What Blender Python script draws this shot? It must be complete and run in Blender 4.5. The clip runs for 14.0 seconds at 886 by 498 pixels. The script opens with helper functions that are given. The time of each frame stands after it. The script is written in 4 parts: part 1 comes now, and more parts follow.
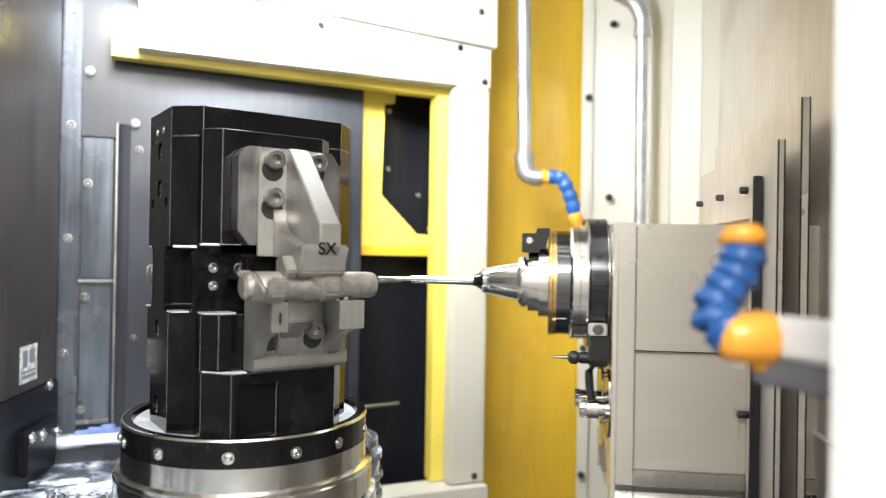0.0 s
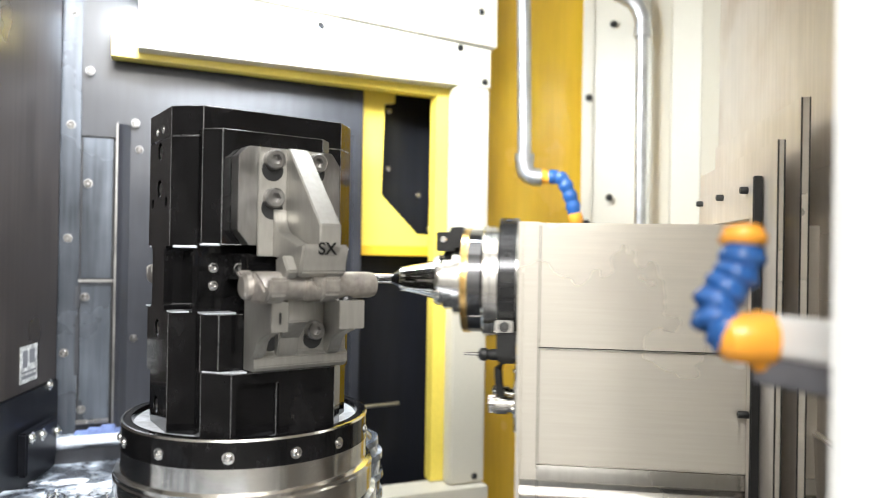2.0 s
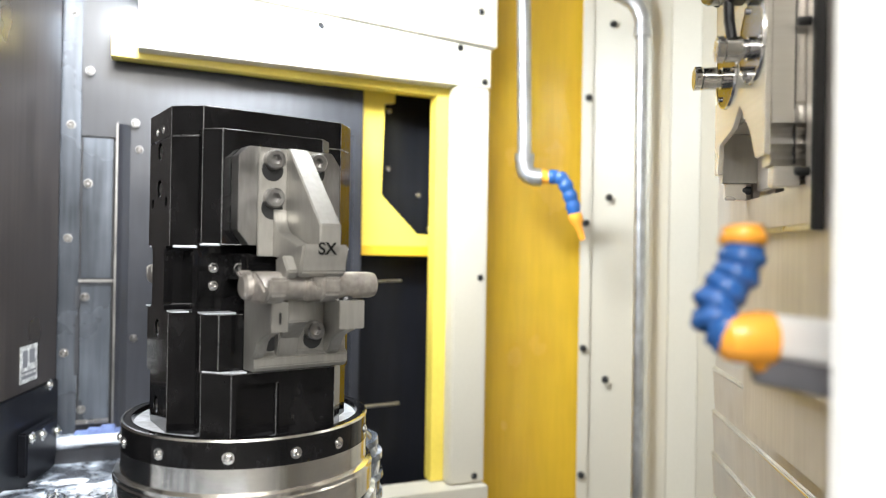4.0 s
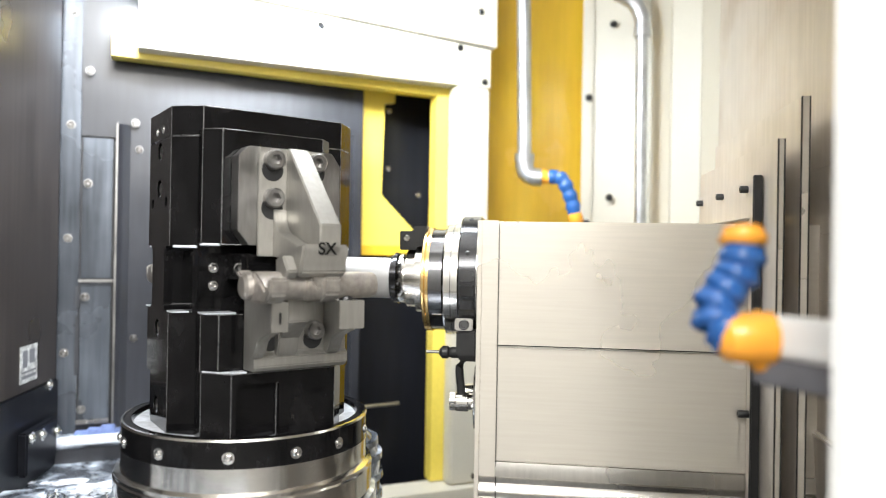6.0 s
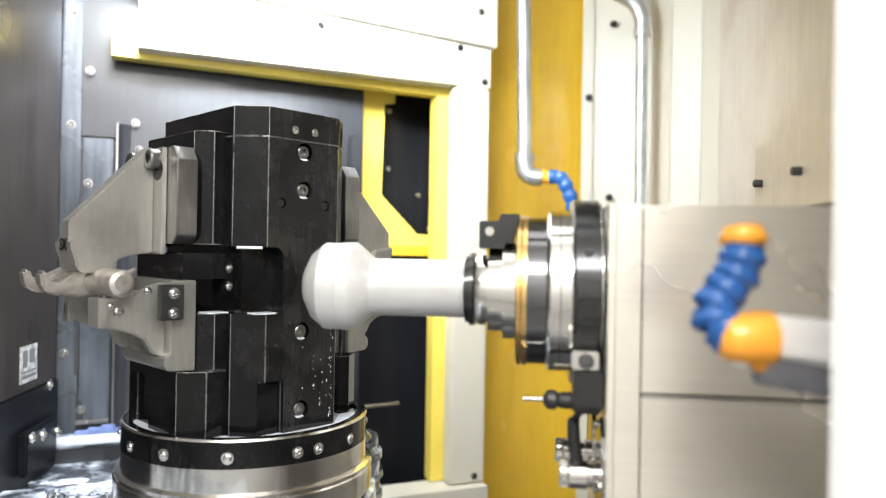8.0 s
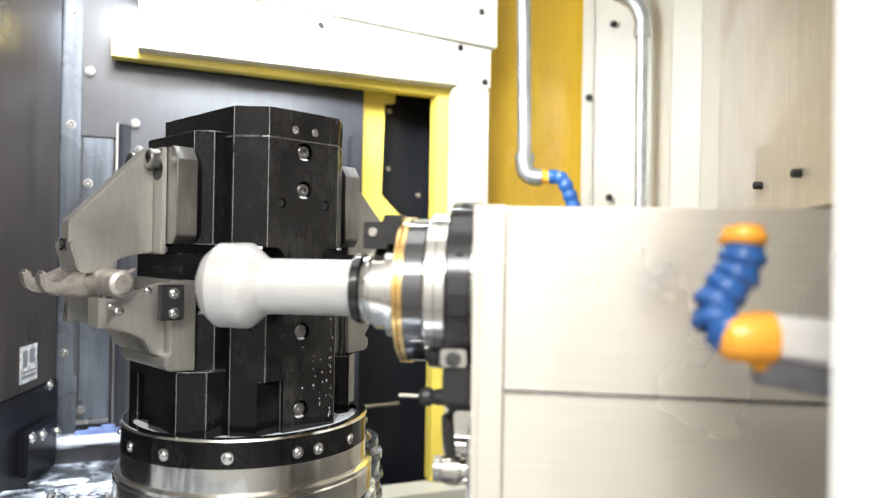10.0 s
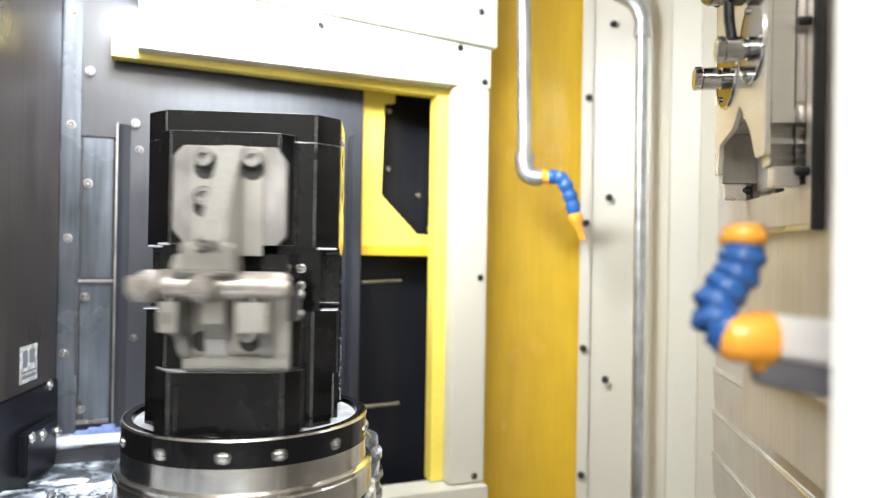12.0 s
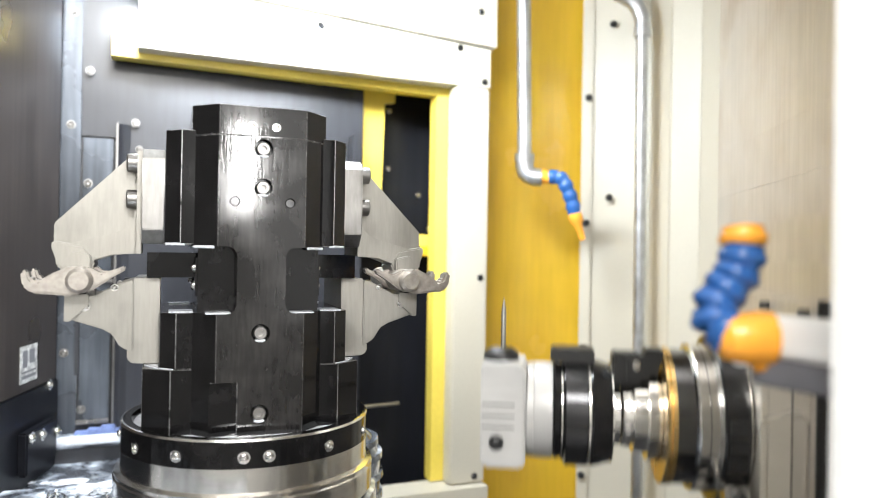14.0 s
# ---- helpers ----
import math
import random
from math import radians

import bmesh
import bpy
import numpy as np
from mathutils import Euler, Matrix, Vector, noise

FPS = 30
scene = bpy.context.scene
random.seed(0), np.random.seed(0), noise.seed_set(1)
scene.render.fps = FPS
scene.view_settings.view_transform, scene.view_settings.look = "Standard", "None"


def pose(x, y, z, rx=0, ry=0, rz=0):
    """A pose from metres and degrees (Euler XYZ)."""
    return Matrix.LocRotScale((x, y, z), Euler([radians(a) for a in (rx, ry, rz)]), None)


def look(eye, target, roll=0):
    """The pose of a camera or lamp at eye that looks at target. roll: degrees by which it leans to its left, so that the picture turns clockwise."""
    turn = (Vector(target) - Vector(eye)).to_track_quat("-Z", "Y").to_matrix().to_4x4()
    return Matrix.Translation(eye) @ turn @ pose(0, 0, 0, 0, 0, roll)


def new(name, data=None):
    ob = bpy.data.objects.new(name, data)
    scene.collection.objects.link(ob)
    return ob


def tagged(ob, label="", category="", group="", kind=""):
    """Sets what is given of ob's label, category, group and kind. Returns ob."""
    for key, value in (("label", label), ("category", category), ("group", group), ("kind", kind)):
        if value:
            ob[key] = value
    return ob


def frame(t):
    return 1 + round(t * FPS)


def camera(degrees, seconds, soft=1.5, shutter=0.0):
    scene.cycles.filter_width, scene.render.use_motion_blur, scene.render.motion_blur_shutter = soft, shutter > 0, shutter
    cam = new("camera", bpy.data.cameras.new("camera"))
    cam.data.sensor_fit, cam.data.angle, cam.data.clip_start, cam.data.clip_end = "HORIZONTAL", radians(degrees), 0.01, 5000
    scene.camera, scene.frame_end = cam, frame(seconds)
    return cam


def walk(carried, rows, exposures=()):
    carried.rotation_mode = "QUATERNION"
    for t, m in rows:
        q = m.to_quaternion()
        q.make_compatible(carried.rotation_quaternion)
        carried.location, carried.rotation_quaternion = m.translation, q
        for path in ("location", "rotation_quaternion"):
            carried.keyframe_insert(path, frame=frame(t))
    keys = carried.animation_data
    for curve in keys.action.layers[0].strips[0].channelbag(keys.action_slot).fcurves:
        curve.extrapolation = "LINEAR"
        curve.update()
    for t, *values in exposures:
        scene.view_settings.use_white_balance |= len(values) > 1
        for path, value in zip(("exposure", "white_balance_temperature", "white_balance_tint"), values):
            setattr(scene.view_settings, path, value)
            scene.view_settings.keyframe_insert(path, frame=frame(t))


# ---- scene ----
cam = camera(63.34, 14.0, soft=0.9, shutter=0.5)
EYE = (0.0, 0.0, 1.3)
CAM = Matrix.Translation(EYE) @ pose(0, 0, 0, 90.234, 0, 0) @ pose(0, 0, 0, 0, 0, 0.963)
walk(cam, [(0.0, CAM), (14.0, CAM)])
cam.data.dof.use_dof = True
cam.data.dof.focus_distance = 0.92
cam.data.dof.aperture_fstop = 2.7

# ---- light ----
world = bpy.data.worlds.new("workshop")
scene.world = world
world.use_nodes = True
world.node_tree.nodes["Background"].inputs[0].default_value = (0.9, 0.95, 1.0, 1)
world.node_tree.nodes["Background"].inputs[1].default_value = 0.15
scene.view_settings.exposure = -0.06


def area_lamp(name, m, w, h, watts, colour=(1, 1, 1)):
    d = bpy.data.lights.new(name, "AREA")
    d.shape, d.size, d.size_y, d.energy, d.color = "RECTANGLE", w, h, watts, colour
    ob = new(name, d)
    ob.matrix_world = m
    return ob


area_lamp("machine_lamp", look((-0.24, 1.06, 1.82), (-0.24, 1.46, 1.42)), 0.50, 0.08, 22, (0.86, 0.93, 1.0))
# Added fill over the work space, with no known lamp behind it.
area_lamp("overhead_fill", look((0.02, 0.72, 2.2), (0.15, 1.05, 1.2)), 0.9, 0.5, 3.5, (1.0, 0.99, 0.96))
area_lamp("workshop_lamp", look((0.1, -0.8, 2.35), (0.05, 0.9, 1.15)), 1.6, 0.5, 41, (1.0, 0.985, 0.965))
# Added fill: brightens the unseen rear wall that the ram mirrors.
area_lamp("rear_fill_light", look((0.0, -1.2, 2.55), (0.0, -1.5, 0.0)), 2.6, 0.6, 60, (1.0, 0.985, 0.965))
area_lamp("window_light", look((1.25, -1.93, 1.55), (-0.2, 0.9, 1.35)), 1.2, 1.3, 7, (1.0, 0.99, 0.97))
area_lamp("window_gap_light", look((1.10, -1.90, 1.72), (-0.2, 0.9, 1.35)), 0.095, 0.46, 15.5, (1.0, 0.99, 0.97))

# ---- materials ----


def material(name, colour, rough=0.5, metal=0.0, grain=0.08, scale=60.0, stretch=(1, 1, 1), bump=0.05, blotch=0.12,
             blotch_scale=6.0, rough_var=0.1, coat=0.0, tint=None, spec=0.5):
    """A surface with a base colour, large blotches, fine grain, uneven gloss and fine relief."""
    mat = bpy.data.materials.new(name)
    mat.use_nodes = True
    nt = mat.node_tree
    N, L = nt.nodes, nt.links
    b = N["Principled BSDF"]
    co = N.new("ShaderNodeTexCoord")
    mp = N.new("ShaderNodeMapping")
    mp.inputs["Scale"].default_value = stretch
    L.new(co.outputs["Object"], mp.inputs[0])
    n1, n2 = N.new("ShaderNodeTexNoise"), N.new("ShaderNodeTexNoise")
    n1.inputs["Scale"].default_value, n1.inputs["Detail"].default_value = blotch_scale, 4
    n2.inputs["Scale"].default_value, n2.inputs["Detail"].default_value = scale, 3
    L.new(co.outputs["Object"], n1.inputs[0])
    L.new(mp.outputs[0], n2.inputs[0])
    r1, r2 = N.new("ShaderNodeMapRange"), N.new("ShaderNodeMapRange")
    for r, n, amp in ((r1, n1, blotch), (r2, n2, grain)):
        r.inputs[1].default_value, r.inputs[2].default_value = 0.3, 0.7
        r.inputs[3].default_value, r.inputs[4].default_value = 1 - amp, 1 + amp
        L.new(n.outputs[0], r.inputs[0])
    mul = N.new("ShaderNodeMath")
    mul.operation = "MULTIPLY"
    L.new(r1.outputs[0], mul.inputs[0]), L.new(r2.outputs[0], mul.inputs[1])
    if tint:
        mx = N.new("ShaderNodeMix")
        mx.data_type = "RGBA"
        mx.inputs[6].default_value, mx.inputs[7].default_value = (*colour, 1), (*tint, 1)
        rr = N.new("ShaderNodeMapRange")
        rr.inputs[1].default_value, rr.inputs[2].default_value = 0.45, 0.7
        L.new(n1.outputs[0], rr.inputs[0]), L.new(rr.outputs[0], mx.inputs[0])
        base = mx.outputs[2]
    else:
        rgb = N.new("ShaderNodeRGB")
        rgb.outputs[0].default_value = (*colour, 1)
        base = rgb.outputs[0]
    sc = N.new("ShaderNodeVectorMath")
    sc.operation = "SCALE"
    L.new(base, sc.inputs[0]), L.new(mul.outputs[0], sc.inputs["Scale"])
    L.new(sc.outputs[0], b.inputs["Base Color"])
    b.inputs["Metallic"].default_value = metal
    b.inputs["Specular IOR Level"].default_value = spec
    b.inputs["Coat Weight"].default_value = coat
    b.inputs["Coat Roughness"].default_value = 0.08
    rv = N.new("ShaderNodeMapRange")
    rv.inputs[1].default_value, rv.inputs[2].default_value = 0.3, 0.7
    rv.inputs[3].default_value, rv.inputs[4].default_value = max(0.02, rough - rough_var), min(1, rough + rough_var)
    L.new(n1.outputs[0], rv.inputs[0]), L.new(rv.outputs[0], b.inputs["Roughness"])
    bp = N.new("ShaderNodeBump")
    bp.inputs["Strength"].default_value, bp.inputs["Distance"].default_value = bump, 0.001
    L.new(n2.outputs[0], bp.inputs["Height"]), L.new(bp.outputs[0], b.inputs["Normal"])
    return mat


M_BLACK = material("black_oxide_steel", (0.0048, 0.0047, 0.005), 0.085, 0.0, 0.2, 220, (1, 1, 0.3), 0.02, 0.25, 26, 0.045, tint=(0.0075, 0.0072, 0.0075), spec=0.26)
M_BRIGHT_EDGE = material("worn_edge_highlight_steel", (0.36, 0.36, 0.365), 0.24, 0.8, 0.3, 300, (1, 1, 1), 0.03, 0.5, 60, 0.10, tint=(0.012, 0.012, 0.012))
M_FACE = material("pale_reflecting_oxide_face", (0.012, 0.0115, 0.0115), 0.085, 0.0, 0.3, 260, (1, 1, 0.12), 0.06, 0.35, 22, 0.05, tint=(0.019, 0.018, 0.0175), spec=0.45)
M_SHIELD = material("black_painted_sheet", (0.0080, 0.0085, 0.0110), 0.34, 0.0, 0.15, 70, (1, 1, 0.1), 0.03, 0.25, 4, 0.06, spec=0.25)
M_STEEL = material("ground_steel", (0.35, 0.338, 0.308), 0.42, 0.7, 0.06, 220, (1, 1, 0.15), 0.04, 0.18, 14, 0.10, tint=(0.28, 0.268, 0.243))
M_PLATE = material("grey_steel", (0.29, 0.282, 0.272), 0.37, 1.0, 0.12, 160, (1, 1, 0.2), 0.05, 0.25, 16, 0.10)
M_PART = material("forged_steel", (0.44, 0.41, 0.37), 0.40, 0.75, 0.15, 140, (1, 1, 1), 0.12, 0.25, 30, 0.12, tint=(0.27, 0.245, 0.225))
M_CHROME = material("bright_steel", (0.72, 0.70, 0.66), 0.16, 1.0, 0.04, 300, (0.1, 1, 1), 0.02, 0.08, 10, 0.05)
M_GOLD = material("brass_ring", (0.75, 0.52, 0.22), 0.25, 1.0, 0.05, 200, (1, 1, 1), 0.02, 0.1, 10, 0.05)
M_DARKRING = material("dark_burnished_steel", (0.060, 0.060, 0.062), 0.16, 0.8, 0.08, 200, (0.1, 1, 1), 0.03, 0.15, 10, 0.06)
M_RING = material("polished_grey_ring", (0.17, 0.17, 0.175), 0.12, 1.0, 0.06, 260, (0.1, 1, 1), 0.02, 0.1, 10, 0.04)
M_HOSEBAR = material("grey_underside_and_print", (0.15, 0.15, 0.165), 0.45)
M_COVER = material("dull_stainless_cover", (0.60, 0.555, 0.50), 0.36, 0.45, 0.06, 90, (0.5, 1.0, 0.06), 0.05, 0.16, 6, 0.08, tint=(0.44, 0.385, 0.325))
M_STAIN = material("brushed_stainless", (0.86, 0.808, 0.715), 0.24, 0.55, 0.03, 240, (0.04, 0.04, 1.0), 0.03, 0.05, 4.5, 0.07, tint=(0.83, 0.775, 0.68))
M_TRIM = material("stainless_trim", (0.60, 0.58, 0.54), 0.3, 1.0, 0.05, 200, (1, 1, 0.1), 0.04, 0.1, 6, 0.06)
M_CREAM = material("cream_enamel", (0.545, 0.51, 0.422), 0.42, 0.0, 0.03, 200, (1, 1, 1), 0.03, 0.06, 3, 0.08, tint=(0.50, 0.462, 0.37))
M_YELLOW = material("yellow_enamel", (0.74, 0.47, 0.035), 0.22, 0.0, 0.05, 90, (1, 1, 0.08), 0.03, 0.10, 5, 0.08, coat=0.4, tint=(0.62, 0.37, 0.03))
M_BRIGHTYEL = material("bright_yellow_paint", (0.77, 0.60, 0.10), 0.35, 0.0, 0.04, 120, (1, 1, 1), 0.03, 0.08, 6, 0.08)
M_WALLDARK = material("dark_painted_sheet", (0.024, 0.025, 0.030), 0.36, 0.0, 0.15, 70, (1, 1, 0.1), 0.03, 0.25, 4, 0.06, coat=0.15)
M_WALLGREY = material("bare_grey_sheet", (0.074, 0.083, 0.097), 0.25, 0.5, 0.25, 120, (1, 1, 0.05), 0.05, 0.35, 7, 0.12)
M_BROWN = material("dark_brown_sheet", (0.046, 0.039, 0.036), 0.34, 0.2, 0.25, 60, (1, 1, 0.04), 0.03, 0.25, 4, 0.08)
M_GALV = material("galvanised_pipe", (0.52, 0.53, 0.54), 0.38, 0.9, 0.12, 90, (1, 1, 0.4), 0.05, 0.18, 20, 0.08)
M_BLUE = material("blue_hose_plastic", (0.024, 0.105, 0.335), 0.17, 0.0, 0.04, 100, (1, 1, 1), 0.02, 0.08, 15, 0.05)
M_ORANGE = material("orange_plastic", (0.95, 0.40, 0.045), 0.20, 0.0, 0.04, 100, (1, 1, 1), 0.02, 0.08, 15, 0.05)
M_WHITE = material("white_enamel", (0.84, 0.84, 0.82), 0.4, 0.0, 0.02, 100, (1, 1, 1), 0.02, 0.03, 3, 0.05)
M_TOOLGREY = material("matt_grey_tool_coating", (0.47, 0.465, 0.45), 0.42, 0.15, 0.05, 200, (0.1, 1, 1), 0.03, 0.08, 20, 0.08)
M_RUBBER = material("black_plastic", (0.018, 0.018, 0.018), 0.4, 0.0, 0.1, 100, (1, 1, 1), 0.03, 0.1, 15, 0.1)
M_WET = material("wet_chip_tray", (0.17, 0.19, 0.225), 0.14, 0.4, 0.5, 70, (1, 1, 1), 0.6, 0.6, 26, 0.10, tint=(0.70, 0.76, 0.84))
M_COOLANT = material("milky_coolant", (0.72, 0.75, 0.80), 0.08, 0.0, 0.1, 120, (1, 1, 1), 0.1, 0.2, 30, 0.05)
M_BLUECLOTH = material("faded_blue_cloth", (0.18, 0.24, 0.46), 0.7, 0.0, 0.2, 200, (1, 1, 1), 0.2, 0.3, 30, 0.1)
M_INK = material("black_marker_ink", (0.006, 0.006, 0.006), 0.8, 0.0, spec=0.1)
M_PAPER = material("worn_label_foil", (0.50, 0.50, 0.49), 0.4, 0.2, 0.35, 150, (1, 1, 1), 0.05, 0.4, 60, 0.1)
M_SCREW = material("zinc_screw", (0.62, 0.61, 0.59), 0.26, 1.0, 0.08, 200, (1, 1, 1), 0.03, 0.15, 80, 0.08)
M_HOLE = material("socket_recess", (0.01, 0.01, 0.01), 0.5, 0.0)
M_CHIP = material("aluminium_swarf", (0.72, 0.72, 0.72), 0.25, 1.0, 0.2, 200, (1, 1, 1), 0.1, 0.2, 60, 0.1)
M_FLOOR = material("grey_concrete", (0.30, 0.29, 0.28), 0.6, 0.0, 0.1, 60, (1, 1, 1), 0.1, 0.15, 3, 0.1)

# ---- mesh helpers ----


def mesh_of(name, bm, mat, smooth=30):
    me = bpy.data.meshes.new(name)
    bmesh.ops.recalc_face_normals(bm, faces=bm.faces)
    bm.to_mesh(me)
    bm.free()
    me.materials.append(mat)
    if mat is M_BLACK:  # bare steel bevels: worn edges with their bright highlights painted in
        me.materials.append(M_BRIGHT_EDGE)
    else:
        me.polygons.foreach_set("material_index", [0] * len(me.polygons))
    if smooth:
        me.polygons.foreach_set("use_smooth", [True] * len(me.polygons))
        me.set_sharp_from_angle(angle=radians(smooth))
    return me


def part(name, bm, mat, parent=None, label="", m=None, smooth=30):
    """One mesh object, under a thing or a part."""
    ob = new(name, bm if isinstance(bm, bpy.types.Mesh) else mesh_of(name, bm, mat, smooth))
    if parent is not None:
        ob.parent = parent
    if m is not None:
        ob.matrix_basis = m
    if label:
        ob["label"] = label
    return ob


def thing(name, label, category, group="", m=None):
    ob = new(name)
    ob.empty_display_size = 0.05
    if m is not None:
        ob.matrix_basis = m
    return tagged(ob, label, category, group)


def bevelled(bm, width, segments=2, angle=25):
    edges = [e for e in bm.edges if len(e.link_faces) == 2 and e.calc_face_angle(0) > radians(angle)]
    if width > 0 and edges:
        done = bmesh.ops.bevel(bm, geom=edges, offset=width, segments=segments, affect="EDGES", clamp_overlap=True)
        for f in done["faces"]:
            f.material_index = 1
    return bm


def block(x0, x1, y0, y1, z0, z1, bev=0.0008):
    bm = bmesh.new()
    bmesh.ops.create_cube(bm, size=1, matrix=Matrix.LocRotScale(((x0 + x1) / 2, (y0 + y1) / 2, (z0 + z1) / 2), None,
                                                               (abs(x1 - x0), abs(y1 - y0), abs(z1 - z0))))
    return bevelled(bm, bev)


def prism(poly, h0, h1, axis="z", bev=0.0008):
    """A polygon pushed from h0 to h1 along an axis. Polygon axes: z: (x, y); x: (y, z); y: (x, z)."""
    bm = bmesh.new()
    put = {"z": lambda p, h: (p[0], p[1], h), "x": lambda p, h: (h, p[0], p[1]), "y": lambda p, h: (p[0], h, p[1])}[axis]
    lo, hi = [bm.verts.new(put(p, h0)) for p in poly], [bm.verts.new(put(p, h1)) for p in poly]
    n = len(poly)
    bm.faces.new(lo), bm.faces.new(hi)
    for i in range(n):
        bm.faces.new((lo[i], lo[(i + 1) % n], hi[(i + 1) % n], hi[i]))
    bmesh.ops.recalc_face_normals(bm, faces=bm.faces)
    return bevelled(bm, bev)


def lathe(profile, axis="x", n=64):
    """Turns (position, radius) pairs round an axis through the origin."""
    bm = bmesh.new()
    rings = []
    for h, r in profile:
        if r < 1e-6:
            rings.append([bm.verts.new((h, 0, 0) if axis == "x" else (0, 0, h))])
            continue
        ring = []
        for i in range(n):
            a = 2 * math.pi * i / n
            c, s = r * math.cos(a), r * math.sin(a)
            ring.append(bm.verts.new((h, c, s) if axis == "x" else (c, s, h)))
        rings.append(ring)
    for a, b in zip(rings, rings[1:]):
        for i in range(n):
            j = (i + 1) % n
            if len(a) == 1 and len(b) == 1:
                continue
            if len(a) == 1:
                bm.faces.new((a[0], b[i], b[j]))
            elif len(b) == 1:
                bm.faces.new((a[i], a[j], b[0]))
            else:
                bm.faces.new((a[i], a[j], b[j], b[i]))
    if len(rings[0]) > 1 and len(rings[-1]) > 1:
        a, b = rings[-1], rings[0]
        for i in range(n):
            j = (i + 1) % n
            bm.faces.new((a[i], a[j], b[j], b[i]))
    else:
        for r in (rings[0], rings[-1]):
            if len(r) > 1:
                bm.faces.new(r)
    bmesh.ops.recalc_face_normals(bm, faces=bm.faces)
    return bm


def tube(points, radius, n=16, radii=None):
    """A round bar along a line of points."""
    bm = bmesh.new()
    pts = [Vector(p) for p in points]
    rings = []
    up = Vector((0.13, 0.21, 0.97)).normalized()
    for i, p in enumerate(pts):
        d = (pts[min(i + 1, len(pts) - 1)] - pts[max(i - 1, 0)]).normalized()
        if abs(d.dot(up)) > 0.95:
            ref = Vector((1, 0.1, 0))
        else:
            ref = up
        u = d.cross(ref).normalized()
        v = d.cross(u).normalized()
        r = radii[i] if radii else radius
        rings.append([bm.verts.new(p + r * (math.cos(2 * math.pi * k / n) * u + math.sin(2 * math.pi * k / n) * v)) for k in range(n)])
    for a, b in zip(rings, rings[1:]):
        for k in range(n):
            bm.faces.new((a[k], a[(k + 1) % n], b[(k + 1) % n], b[k]))
    bm.faces.new(rings[0]), bm.faces.new(rings[-1])
    bmesh.ops.recalc_face_normals(bm, faces=bm.faces)
    return bm


def rounded(x0, x1, y0, y1, r, n=5):
    """A rectangle with rounded corners."""
    out = []
    for cx, cy, a0 in ((x1 - r, y1 - r, 0), (x0 + r, y1 - r, 90), (x0 + r, y0 + r, 180), (x1 - r, y0 + r, 270)):
        out += [(cx + r * math.cos(radians(a0 + 90 * k / n)), cy + r * math.sin(radians(a0 + 90 * k / n))) for k in range(n + 1)]
    return out


def arc(p0, p1, p2, n=8):
    """A smooth bend from p0 to p2 drawn towards p1."""
    p0, p1, p2 = Vector(p0), Vector(p1), Vector(p2)
    return [(1 - t) ** 2 * p0 + 2 * t * (1 - t) * p1 + t * t * p2 for t in [i / n for i in range(n + 1)]]


def merged(*bms):
    out = bmesh.new()
    for b in bms:
        me = bpy.data.meshes.new("tmp")
        b.to_mesh(me)
        b.free()
        out.from_mesh(me)
        bpy.data.meshes.remove(me)
    return out


def moved(bm, m):
    bmesh.ops.transform(bm, matrix=m, verts=bm.verts)
    return bm


def carved(ob, cutters):
    """Cuts solids out of a mesh object for good."""
    for bm in cutters:
        me = bpy.data.meshes.new("cut")
        bmesh.ops.recalc_face_normals(bm, faces=bm.faces)
        bm.to_mesh(me)
        bm.free()
        tool = new("cut", me)
        tool.parent, tool.matrix_basis = ob.parent, ob.matrix_basis
        md = ob.modifiers.new("cut", "BOOLEAN")
        md.operation, md.object, md.solver = "DIFFERENCE", tool, "EXACT"
        bpy.context.view_layer.update()
        done = bpy.data.meshes.new_from_object(ob.evaluated_get(bpy.context.evaluated_depsgraph_get()))
        ob.modifiers.clear()
        old, ob.data = ob.data, done
        bpy.data.objects.remove(tool)
        bpy.data.meshes.remove(me)
        bpy.data.meshes.remove(old)
    ob.data.polygons.foreach_set("use_smooth", [True] * len(ob.data.polygons))
    ob.data.set_sharp_from_angle(angle=radians(30))
    return ob


SOCKET_HEAD, DOME_HEAD = {}, {}


def to_axis(d):
    """Turns z into the direction d."""
    return Vector(d).normalized().to_track_quat("Z", "Y").to_matrix().to_4x4()


def socket_bolt(parent, at, d, r=0.011, h=0.012, mat=None, name="bolt"):
    """A cap screw: knurled head, chamfer and hexagon socket."""
    mat = mat or M_PLATE
    key = (r, h, mat.name)
    if key not in SOCKET_HEAD:
        bm = bmesh.new()
        prof = [(0, r), (h * 0.86, r), (h, r * 0.86)]
        rings = [[bm.verts.new((q * math.cos(a), q * math.sin(a), z)) for a in [2 * math.pi * i / 24 for i in range(24)]] for z, q in prof]
        hexa = [[bm.verts.new((q * math.cos(a), q * math.sin(a), z)) for a in [2 * math.pi * i / 6 for i in range(6)]] for z, q in ((h, r * 0.52), (h * 0.35, r * 0.50))]
        for a, b in zip(rings, rings[1:]):
            for i in range(24):
                bm.faces.new((a[i], a[(i + 1) % 24], b[(i + 1) % 24], b[i]))
        for i in range(6):
            j = (i + 1) % 6
            bm.faces.new([rings[2][(i * 4 + k) % 24] for k in range(5)] + [hexa[0][j], hexa[0][i]])
            bm.faces.new((hexa[0][i], hexa[0][j], hexa[1][j], hexa[1][i]))
        bm.faces.new(hexa[1])
        SOCKET_HEAD[key] = mesh_of(name, bm, mat)
    return part(name, SOCKET_HEAD[key], mat, parent, m=Matrix.Translation(at) @ to_axis(d))


